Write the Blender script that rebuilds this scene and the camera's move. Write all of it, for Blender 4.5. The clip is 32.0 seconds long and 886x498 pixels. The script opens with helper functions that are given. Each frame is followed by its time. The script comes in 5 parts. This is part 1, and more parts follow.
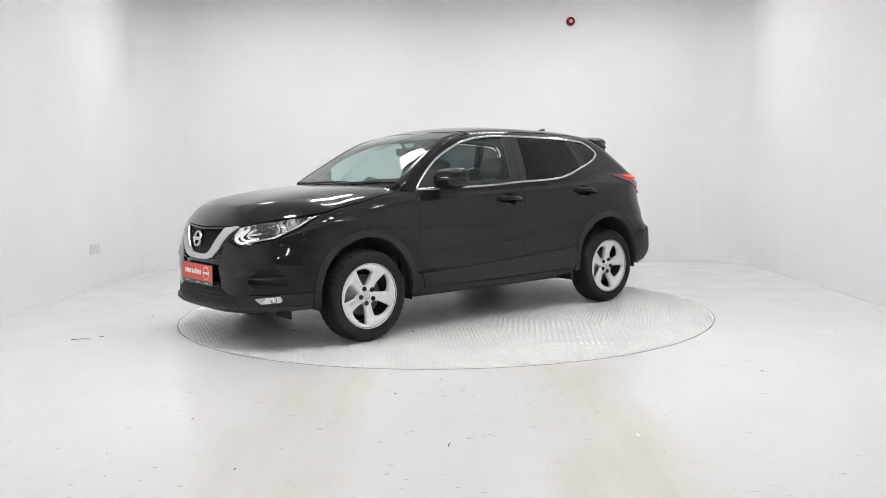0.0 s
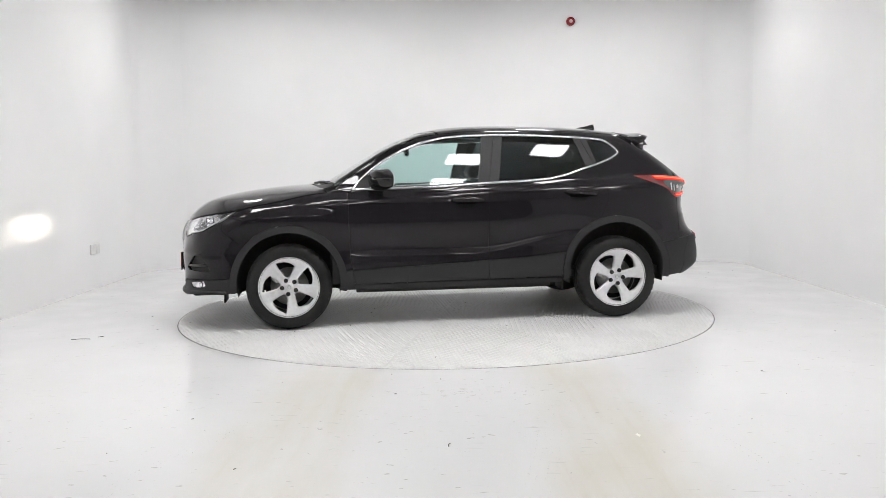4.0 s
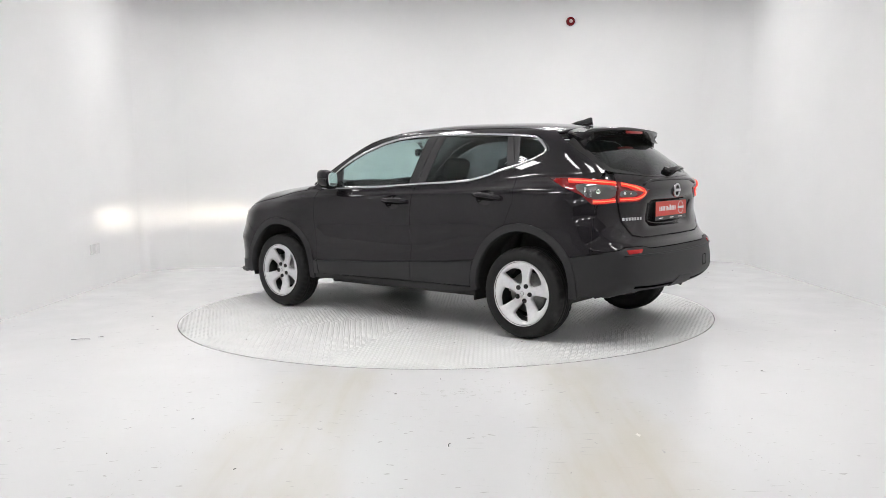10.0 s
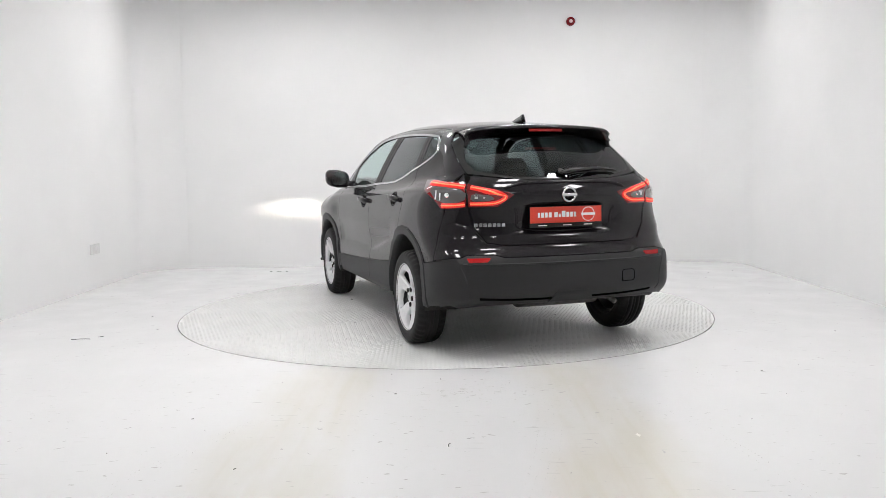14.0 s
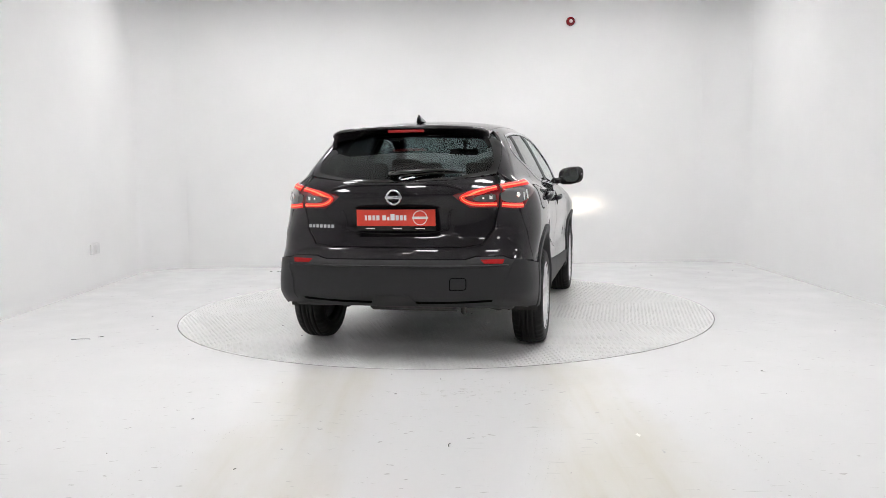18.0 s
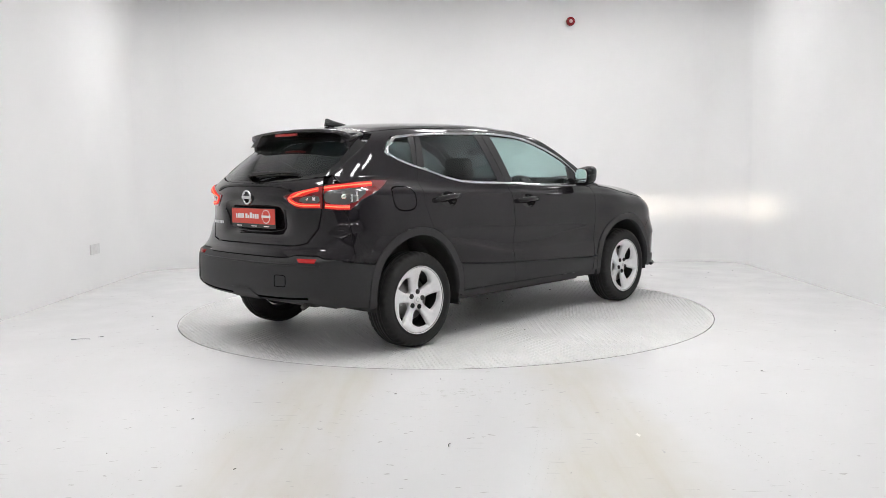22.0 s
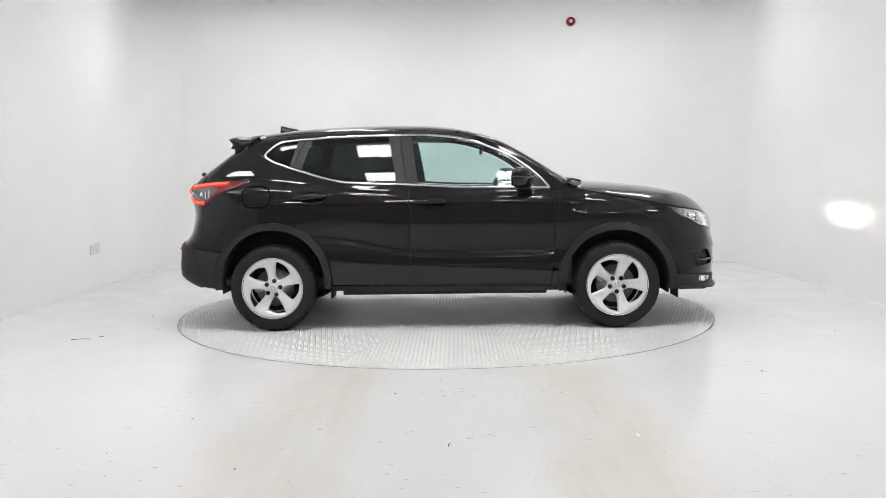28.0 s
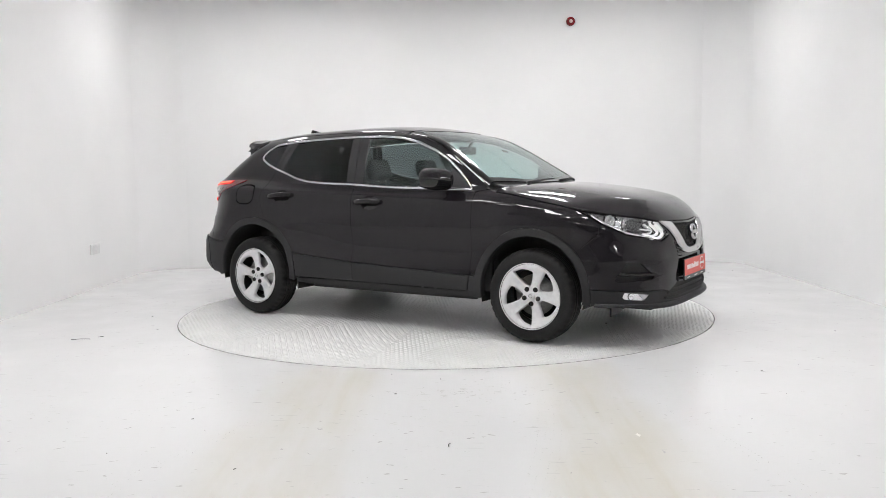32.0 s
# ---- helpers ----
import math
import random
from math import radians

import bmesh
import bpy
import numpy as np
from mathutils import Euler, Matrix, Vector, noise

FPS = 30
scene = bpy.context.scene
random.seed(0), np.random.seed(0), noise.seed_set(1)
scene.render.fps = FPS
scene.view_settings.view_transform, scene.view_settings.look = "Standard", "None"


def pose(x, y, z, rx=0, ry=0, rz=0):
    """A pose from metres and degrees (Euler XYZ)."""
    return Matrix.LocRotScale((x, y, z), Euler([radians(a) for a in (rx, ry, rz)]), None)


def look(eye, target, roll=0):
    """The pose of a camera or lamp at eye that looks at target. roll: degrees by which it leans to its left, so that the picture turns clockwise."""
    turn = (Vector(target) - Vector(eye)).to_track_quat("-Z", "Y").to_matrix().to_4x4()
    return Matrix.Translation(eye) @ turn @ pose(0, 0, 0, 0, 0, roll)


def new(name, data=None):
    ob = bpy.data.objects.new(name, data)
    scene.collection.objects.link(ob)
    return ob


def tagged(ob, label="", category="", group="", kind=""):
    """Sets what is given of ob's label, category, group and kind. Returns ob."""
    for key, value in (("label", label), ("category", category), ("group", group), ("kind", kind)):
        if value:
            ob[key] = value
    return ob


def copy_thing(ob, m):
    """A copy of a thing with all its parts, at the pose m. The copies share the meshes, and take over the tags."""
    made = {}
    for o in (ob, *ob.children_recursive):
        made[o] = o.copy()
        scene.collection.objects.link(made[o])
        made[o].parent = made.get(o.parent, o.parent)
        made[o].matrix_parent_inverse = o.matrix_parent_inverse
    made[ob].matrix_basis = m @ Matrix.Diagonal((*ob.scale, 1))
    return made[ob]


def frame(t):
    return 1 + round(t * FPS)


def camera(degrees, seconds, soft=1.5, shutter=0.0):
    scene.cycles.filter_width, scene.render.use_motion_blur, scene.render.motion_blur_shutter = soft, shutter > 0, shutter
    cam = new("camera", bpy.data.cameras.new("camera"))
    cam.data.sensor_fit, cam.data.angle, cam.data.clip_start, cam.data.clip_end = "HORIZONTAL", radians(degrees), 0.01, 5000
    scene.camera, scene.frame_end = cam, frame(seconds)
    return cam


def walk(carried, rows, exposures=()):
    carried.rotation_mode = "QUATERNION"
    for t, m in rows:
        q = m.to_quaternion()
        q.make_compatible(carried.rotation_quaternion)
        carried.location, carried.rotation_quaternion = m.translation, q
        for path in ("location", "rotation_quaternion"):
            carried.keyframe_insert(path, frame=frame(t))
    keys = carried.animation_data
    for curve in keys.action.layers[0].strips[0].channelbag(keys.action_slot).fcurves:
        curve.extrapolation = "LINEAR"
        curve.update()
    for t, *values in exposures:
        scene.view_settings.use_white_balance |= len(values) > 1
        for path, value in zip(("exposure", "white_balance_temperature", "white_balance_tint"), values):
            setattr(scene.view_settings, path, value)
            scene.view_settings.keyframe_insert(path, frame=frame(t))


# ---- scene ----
CAR_TURN, CAR_RATE = 219.365, -7.8681      # heading of the disc at the start, degrees per second
CAR_OFF = (0.0064, -0.1233)                # the car stands a hand's width off the disc's centre
DISC_R = 2.27
ROOM_X, ROOM_BACK, ROOM_FRONT, ROOM_H = 3.80, 3.50, -9.2, 3.50

cam = camera(55.66, 32.0, soft=0.5)
EYE = (-0.0167, -7.3807, 1.2314)
VIEW = look(EYE, (EYE[0], EYE[1] + 1, EYE[2] - math.tan(radians(5.396))), roll=-0.787)
walk(cam, [(0, VIEW), (32.0, VIEW)])
scene.view_settings.exposure = 0.0

world = bpy.data.worlds.new("world")
scene.world = world
world.use_nodes = True
world.node_tree.nodes["Background"].inputs[0].default_value = (0.8, 0.82, 0.85, 1)
world.node_tree.nodes["Background"].inputs[1].default_value = 0.02

# ---------------------------------------------------------------- materials


def material(name, color, rough=0.5, metal=0.0, **inputs):
    m = bpy.data.materials.new(name)
    m.use_nodes = True
    b = m.node_tree.nodes["Principled BSDF"]
    b.inputs["Base Color"].default_value = (*color, 1)
    b.inputs["Roughness"].default_value = rough
    b.inputs["Metallic"].default_value = metal
    for key, value in inputs.items():
        b.inputs[key.replace("_", " ")].default_value = value
    return m


def node(m, kind, ins=None):
    n = m.node_tree.nodes.new(kind)
    for k, v in (ins or {}).items():
        n.inputs[k].default_value = v
    return n


def wire(m, a, out, b, into):
    m.node_tree.links.new(a.outputs[out], b.inputs[into])


def coords(m, scale=(1, 1, 1), turn=0.0):
    tc = node(m, "ShaderNodeTexCoord")
    mp = node(m, "ShaderNodeMapping", ins={"Scale": scale, "Rotation": (0, 0, turn)})
    wire(m, tc, "Object", mp, "Vector")
    return mp


def ramp(m, src, out, stops):
    r = node(m, "ShaderNodeValToRGB")
    els = r.color_ramp.elements
    while len(els) < len(stops):
        els.new(0.5)
    for e, (pos, col) in zip(els, stops):
        e.position = pos
        e.color = (*col, 1) if len(col) == 3 else col
    wire(m, src, out, r, "Fac")
    return r


def grained(m, scale, low, high, bump=0.0, rough=None, detail=5):
    """Noise between two colours, with relief and a varying roughness."""
    b = m.node_tree.nodes["Principled BSDF"]
    mp = coords(m)
    n = node(m, "ShaderNodeTexNoise", ins={"Scale": scale, "Detail": detail})
    wire(m, mp, "Vector", n, "Vector")
    r = ramp(m, n, "Fac", [(0.3, low), (0.7, high)])
    wire(m, r, "Color", b, "Base Color")
    if rough:
        rr = node(m, "ShaderNodeMapRange", ins={"To Min": rough[0], "To Max": rough[1]})
        wire(m, n, "Fac", rr, "Value")
        wire(m, rr, "Result", b, "Roughness")
    if bump:
        bp = node(m, "ShaderNodeBump", ins={"Strength": bump, "Distance": 0.002})
        wire(m, n, "Fac", bp, "Height")
        wire(m, bp, "Normal", b, "Normal")
    return m


def glowing(name, color, strength, base=(0.8, 0.8, 0.8)):
    m = material(name, base, 0.4)
    b = m.node_tree.nodes["Principled BSDF"]
    b.inputs["Emission Color"].default_value = (*color, 1)
    b.inputs["Emission Strength"].default_value = strength
    return m


def paint_material():
    m = material("black_metallic_paint", (0.006, 0.0055, 0.007), 0.28, 0.0, Coat_Weight=1.0, Coat_Roughness=0.015, Coat_IOR=1.40)
    b = m.node_tree.nodes["Principled BSDF"]
    b.inputs["Specular IOR Level"].default_value = 0.02
    mp = coords(m)
    f = node(m, "ShaderNodeTexNoise", ins={"Scale": 900.0, "Detail": 1})
    wire(m, mp, "Vector", f, "Vector")
    r = ramp(m, f, "Fac", [(0.40, (0.0046, 0.0038, 0.0048)), (0.75, (0.0165, 0.0140, 0.0178))])
    wire(m, r, "Color", b, "Base Color")
    o = node(m, "ShaderNodeTexNoise", ins={"Scale": 14.0, "Detail": 2})
    wire(m, mp, "Vector", o, "Vector")
    bp = node(m, "ShaderNodeBump", ins={"Strength": 0.02, "Distance": 0.002})
    wire(m, o, "Fac", bp, "Height")
    wire(m, bp, "Normal", b, "Coat Normal")
    return m


PAINT = paint_material()
CLADDING = grained(material("black_textured_plastic", (0.02, 0.02, 0.021), 0.5, Specular_IOR_Level=0.35), 260, (0.012, 0.012, 0.013), (0.027, 0.027, 0.029), 0.25, (0.42, 0.6))
GLOSS_BLACK = material("gloss_black_plastic", (0.006, 0.006, 0.006), 0.08)
DARK = grained(material("dark_underbody", (0.008, 0.008, 0.008), 0.7), 30, (0.009, 0.009, 0.009), (0.022, 0.021, 0.020), 0.2)
RUBBER = grained(material("tyre_rubber", (0.008, 0.008, 0.008), 0.62, Specular_IOR_Level=0.25), 120, (0.011, 0.011, 0.011), (0.019, 0.019, 0.019), 0.15, (0.5, 0.72))
CHROME = material("chrome", (0.56, 0.565, 0.575), 0.14, 1.0)
SILVER = grained(material("silver_alloy", (0.7, 0.7, 0.72), 0.34, 0.42), 40, (0.68, 0.68, 0.69), (0.76, 0.76, 0.77), 0.03, (0.3, 0.4))
STEEL = grained(material("brake_steel", (0.35, 0.34, 0.33), 0.4, 0.9), 60, (0.36, 0.355, 0.35), (0.5, 0.495, 0.48), 0.1, (0.3, 0.5))
GLASS = material("clear_tinted_glass", (0.72, 0.865, 0.845), 0.0, 0.0, Transmission_Weight=1.0, IOR=1.45)
PRIVACY = material("privacy_glass", (0.13, 0.146, 0.153), 0.0, 0.0, Transmission_Weight=1.0, IOR=1.4)
LAMP_GLASS = material("lamp_lens", (0.96, 0.97, 0.97), 0.0, 0.0, Transmission_Weight=1.0, IOR=1.3)
SEAT = grained(material("seat_fabric", (0.02, 0.02, 0.022), 0.9), 90, (0.014, 0.014, 0.015), (0.032, 0.032, 0.034), 0.3)
TRIM = grained(material("soft_trim", (0.02, 0.02, 0.02), 0.6), 120, (0.015, 0.015, 0.016), (0.028, 0.028, 0.029), 0.2)
HEADLINER = grained(material("headliner", (0.5, 0.5, 0.48), 0.95), 200, (0.10, 0.10, 0.10), (0.14, 0.14, 0.135), 0.1)
RED_PLATE = grained(material("red_plate", (0.66, 0.05, 0.03), 0.3), 8, (0.64, 0.048, 0.028), (0.70, 0.06, 0.036))
GRILLE = grained(material("honeycomb_plastic", (0.01, 0.01, 0.01), 0.5), 150, (0.004, 0.004, 0.004), (0.018, 0.018, 0.018), 0.6)
SATIN_CHROME = material("satin_chrome", (0.60, 0.60, 0.61), 0.17, 1.0)
OLD_STEEL = grained(material("weathered_steel", (0.10, 0.10, 0.098), 0.6, 0.6), 40, (0.05, 0.05, 0.048), (0.13, 0.128, 0.122), 0.2, (0.5, 0.7))
# Near-black laid flat on the skin for the shade in joints and slots.
JOINT = material("joint_shadow_gap", (0.002, 0.002, 0.002), 1.0, Specular_IOR_Level=0.0)
MIRROR = material("mirror_silver", (0.9, 0.9, 0.9), 0.01, 1.0)
LAMP_BOWL = material("lamp_reflector", (0.85, 0.85, 0.86), 0.12, 1.0)
LAMP_DARK = material("lamp_housing", (0.13, 0.13, 0.14), 0.25, 0.7)
DRL = glowing("daytime_light", (1.0, 0.99, 0.97), 0.25, (0.9, 0.9, 0.9))
BURNER = glowing("headlamp_burner", (1.0, 0.88, 0.70), 170000.0)
TAIL_RED = material("smoked_red_lens", (0.16, 0.005, 0.007), 0.05, Coat_Weight=1.0, Coat_Roughness=0.02)
TAIL_CLEAR = material("smoked_clear_lens", (0.12, 0.115, 0.115), 0.06, 0.3, Coat_Weight=1.0, Coat_Roughness=0.02)
TAIL_GLOW = glowing("tail_light_red", (1.0, 0.02, 0.015), 0.42, (0.42, 0.006, 0.006))
TAIL_HOT = glowing("tail_light_core", (1.0, 0.20, 0.08), 1.5, (0.6, 0.05, 0.03))
TAIL_RED_LIT = glowing("brake_light_red", (1.0, 0.03, 0.02), 0.05, (0.3, 0.01, 0.01))
REFLECTOR = grained(material("red_reflector", (0.4, 0.01, 0.012), 0.15), 300, (0.34, 0.008, 0.01), (0.45, 0.015, 0.016), 0.3)
WHITE_INK = material("white_lettering", (0.85, 0.85, 0.85), 0.4)


def wall_material():
    m = material("white_wall_paint", (0.84, 0.84, 0.845), 0.55)
    return grained(m, 1.3, (0.83, 0.83, 0.832), (0.86, 0.86, 0.86), 0.03, (0.45, 0.6))


WALL = wall_material()
# Unseen wall toned grey, so the car's paint reflects darkness behind the camera.
DIM_WALL = grained(material("dim_reflection_tone", (0.27, 0.27, 0.275), 0.6), 1.3, (0.25, 0.25, 0.255), (0.29, 0.29, 0.29), 0.03, (0.5, 0.65))
CHIP = grained(material("bare_floor_chip", (0.35, 0.35, 0.34), 0.6), 9.0, (0.22, 0.22, 0.215), (0.50, 0.50, 0.48), 0.05)
PRINT = grained(material("tread_print", (0.5, 0.5, 0.48), 0.5), 7.0, (0.30, 0.30, 0.29), (0.52, 0.52, 0.50))


def floor_material():
    """Glossy white floor paint: two worn beige tyre lanes, chips, scuffs and brush-like scrapes."""
    m = material("white_floor_paint", (0.8, 0.8, 0.8), 0.2)
    b = m.node_tree.nodes["Principled BSDF"]
    tc = node(m, "ShaderNodeTexCoord")
    sep = node(m, "ShaderNodeSeparateXYZ")
    wire(m, tc, "Object", sep, "Vector")

    def math_node(op, x, y=None, clamp=False):
        n = node(m, "ShaderNodeMath")
        n.operation = op
        n.use_clamp = clamp
        for i, v in enumerate((x, y)):
            if v is None:
                continue
            if isinstance(v, (int, float)):
                n.inputs[i].default_value = v
            else:
                m.node_tree.links.new(v, n.inputs[i])
        return n.outputs[0]

    def noise_at(scale, detail=4, stretch=(1, 1, 1), rough=0.5):
        mp = node(m, "ShaderNodeMapping", {"Scale": stretch})
        wire(m, tc, "Object", mp, "Vector")
        n = node(m, "ShaderNodeTexNoise", {"Scale": scale, "Detail": detail, "Roughness": rough})
        wire(m, mp, "Vector", n, "Vector")
        return n.outputs["Fac"]

    def step(v, lo, hi):
        n = node(m, "ShaderNodeMapRange", {"From Min": lo, "From Max": hi})
        n.interpolation_type = "SMOOTHSTEP"
        m.node_tree.links.new(v, n.inputs["Value"])
        return n.outputs["Result"]

    wob = math_node("MULTIPLY", math_node("SUBTRACT", noise_at(0.9, 3), 0.5), 0.55)
    xw = math_node("ADD", sep.outputs["X"], wob)
    lane = math_node("ABSOLUTE", math_node("SUBTRACT", math_node("ABSOLUTE", xw), 0.74))
    band = math_node("SUBTRACT", 1.0, step(lane, 0.04, 0.42))
    near = step(math_node("MULTIPLY", sep.outputs["Y"], -1.0), 1.9, 2.4)
    patch = step(noise_at(1.6, 4, (1.6, 0.4, 1), 0.5), 0.18, 0.72)
    stain = math_node("MULTIPLY", math_node("MULTIPLY", band, near), patch)
    streak = step(noise_at(7.0, 4, (2.4, 0.12, 1)), 0.45, 0.8)
    stain = math_node("MULTIPLY", stain, math_node("ADD", 0.85, math_node("MULTIPLY", streak, 0.35)), True)
    chips = math_node("MULTIPLY", step(noise_at(26, 4, (0.7, 1.3, 1)), 0.655, 0.70), step(noise_at(1.6, 2), 0.46, 0.6))
    scuff = math_node("MULTIPLY", step(noise_at(16, 3, (0.35, 2.6, 1)), 0.66, 0.72), step(noise_at(1.1, 2), 0.46, 0.6))

    def blend(fac, c1, c2):
        n = node(m, "ShaderNodeMix")
        n.data_type = "RGBA"
        m.node_tree.links.new(fac, n.inputs[0])
        for i, c in ((6, c1), (7, c2)):
            if isinstance(c, tuple):
                n.inputs[i].default_value = (*c, 1)
            else:
                m.node_tree.links.new(c, n.inputs[i])
        return n.outputs[2]

    base = blend(noise_at(1.4, 5), (0.685, 0.685, 0.69), (0.73, 0.73, 0.73))
    base = blend(stain, base, (0.60, 0.575, 0.50))
    base = blend(math_node("MULTIPLY", chips, 0.7), base, (0.42, 0.42, 0.40))
    base = blend(math_node("MULTIPLY", scuff, 0.5), base, (0.40, 0.40, 0.39))
    m.node_tree.links.new(base, b.inputs["Base Color"])
    gloss = math_node("ADD", 0.10, math_node("MULTIPLY", noise_at(3.0, 4), 0.16))
    gloss = math_node("ADD", gloss, math_node("MULTIPLY", stain, 0.08))
    m.node_tree.links.new(gloss, b.inputs["Roughness"])
    bp = node(m, "ShaderNodeBump", {"Strength": 0.12, "Distance": 0.002})
    relief = math_node("ADD", noise_at(5.0, 6), math_node("MULTIPLY", chips, -0.6))
    m.node_tree.links.new(relief, bp.inputs["Height"])
    wire(m, bp, "Normal", b, "Normal")
    return m


FLOOR = floor_material()
PLATE = grained(material("chequer_plate_paint", (0.74, 0.74, 0.73), 0.35), 3.0, (0.64, 0.64, 0.63), (0.72, 0.72, 0.71), 0.0, (0.25, 0.4))
PANEL_LIGHT = glowing("light_panel", (1.0, 0.985, 0.985), 31.5)

# ---------------------------------------------------------------- mesh helpers


def part(name, bm, mat, parent=None, label="", smooth=True):
    """Links a bmesh, or a ready mesh, as one object."""
    if isinstance(bm, bmesh.types.BMesh):
        me = bpy.data.meshes.new(name)
        for f in bm.faces:
            f.smooth = smooth
        bm.to_mesh(me)
        bm.free()
    else:
        me = bm
    if mat and not me.materials:
        me.materials.append(mat)
    ob = new(name, me)
    ob.parent = parent
    if label:
        ob["label"] = label
    return ob


def thing(name, label, category, group="", at=None):
    ob = new(name)
    if at:
        ob.matrix_basis = at
    return tagged(ob, label, category, group)


def add_box(bm, lo, hi, bevel=0.0, m=None):
    c = [(a + b) / 2 for a, b in zip(lo, hi)]
    s = [b - a for a, b in zip(lo, hi)]
    mat = Matrix.Translation(c) @ Matrix.Diagonal((*s, 1))
    geo = bmesh.ops.create_cube(bm, size=1, matrix=mat)
    vs = geo["verts"]
    if bevel:
        es = list({e for v in vs for e in v.link_edges})
        out = bmesh.ops.bevel(bm, geom=es, offset=bevel, segments=2, affect="EDGES", profile=0.5)
        vs = out["verts"]
    if m is not None:
        bmesh.ops.transform(bm, matrix=m, verts=vs)
    return vs


def box(lo, hi, bevel=0.0, m=None):
    bm = bmesh.new()
    add_box(bm, lo, hi, bevel, m)
    return bm


def add_lathe(bm, profile, n=48, m=None):
    """profile: (radius, height) pairs, turned about the y axis (height along y)."""
    rings = []
    for r, h in profile:
        if r < 1e-6:
            rings.append([bm.verts.new((0, h, 0))])
        else:
            rings.append([bm.verts.new((r * math.cos(2 * math.pi * i / n), h, r * math.sin(2 * math.pi * i / n))) for i in range(n)])
    for a, b in zip(rings, rings[1:]):
        for i in range(n):
            j = (i + 1) % n
            q = [a[i % len(a)], a[j % len(a)], b[j % len(b)], b[i % len(b)]]
            q = list(dict.fromkeys(q))
            if len(q) > 2:
                bm.faces.new(q)
    if m is not None:
        bmesh.ops.transform(bm, matrix=m, verts=[v for ring in rings for v in ring])


def lathe(profile, n=48, m=None):
    bm = bmesh.new()
    add_lathe(bm, profile, n, m)
    bmesh.ops.recalc_face_normals(bm, faces=bm.faces)
    return bm


def add_tube(bm, pts, r, n=10, closed=False):
    pts = [Vector(p) for p in pts]
    rings = []
    for i, p in enumerate(pts):
        a = pts[i - 1] if (i or closed) else p
        b = pts[(i + 1) % len(pts)] if (i + 1 < len(pts) or closed) else p
        d = (b - a).normalized()
        u = d.orthogonal().normalized() if not rings else (prev - d * prev.dot(d)).normalized()
        prev = u
        v = d.cross(u)
        rad = r[i] if isinstance(r, (list, tuple)) else r
        rings.append([bm.verts.new(p + rad * (u * math.cos(2 * math.pi * k / n) + v * math.sin(2 * math.pi * k / n))) for k in range(n)])
    pairs = list(zip(rings, rings[1:])) + ([(rings[-1], rings[0])] if closed else [])
    for a, b in pairs:
        for k in range(n):
            bm.faces.new((a[k], a[(k + 1) % n], b[(k + 1) % n], b[k]))
    if not closed:
        bm.faces.new(list(reversed(rings[0])))
        bm.faces.new(rings[-1])


def tube(pts, r, n=10, closed=False):
    bm = bmesh.new()
    add_tube(bm, pts, r, n, closed)
    return bm


def prism(outline, depth, to=None):
    """A flat outline in x, z with thickness along y from 0 to depth."""
    bm = bmesh.new()
    a = [bm.verts.new((x, 0, z)) for x, z in outline]
    b = [bm.verts.new((x, depth, z)) for x, z in outline]
    n = len(a)
    bm.faces.new(a)
    bm.faces.new(list(reversed(b)))
    for i in range(n):
        bm.faces.new((a[(i + 1) % n], a[i], b[i], b[(i + 1) % n]))
    bmesh.ops.recalc_face_normals(bm, faces=bm.faces)
    if to is not None:
        bm.transform(to)
    return bm

# ---------------------------------------------------------------- the car's body surface


def curve(xs, ys):
    """A smooth curve through a few stations."""
    xs, ys = np.array(xs, float), np.array(ys, float)
    d = np.diff(ys) / np.diff(xs)
    m = np.zeros_like(ys)
    m[0], m[-1] = d[0], d[-1]
    w1, w2 = np.diff(xs)[1:], np.diff(xs)[:-1]
    same = d[1:] * d[:-1] > 0
    m[1:-1][same] = (w1 + w2)[same] / (w1[same] / d[:-1][same] + w2[same] / d[1:][same])

    def f(x):
        x = np.asarray(x, float)
        i = np.clip(np.searchsorted(xs, x) - 1, 0, len(xs) - 2)
        h = xs[i + 1] - xs[i]
        t = (x - xs[i]) / h
        tc = np.clip(t, 0, 1)
        y = ((1 + 2 * tc) * (1 - tc) ** 2 * ys[i] + tc * (1 - tc) ** 2 * h * m[i] + tc**2 * (3 - 2 * tc) * ys[i + 1] + tc**2 * (tc - 1) * h * m[i + 1])
        return y + np.where(t < 0, t * h * m[0], 0) + np.where(t > 1, (t - 1) * h * m[-1], 0)

    return f


def smax(a, b, k):
    h = np.clip(0.5 + 0.5 * (a - b) / k, 0, 1)
    return b + (a - b) * h + k * h * (1 - h)


def smin(a, b, k):
    return -smax(-a, -b, k)


hood_z = curve([-2.3, -1.6, -1.0, 0.7, 1.05, 1.2, 1.5, 1.75, 2.0, 2.11, 2.2, 2.4], [1.16, 1.19, 1.16, 1.12, 1.120, 1.115, 1.090, 1.055, 0.988, 0.934, 0.868, 0.68])
hood_drop = curve([-2.3, 0.6, 1.1, 1.5, 2.0, 2.3], [0.02, 0.03, 0.055, 0.09, 0.085, 0.05])
side_plan = curve([-2.3, -2.0, -1.7, -1.3, -0.8, -0.3, 0.4, 0.9, 1.3, 1.7, 2.0, 2.3], [0.80, 0.855, 0.885, 0.895, 0.885, 0.878, 0.878, 0.883, 0.895, 0.885, 0.85, 0.78])
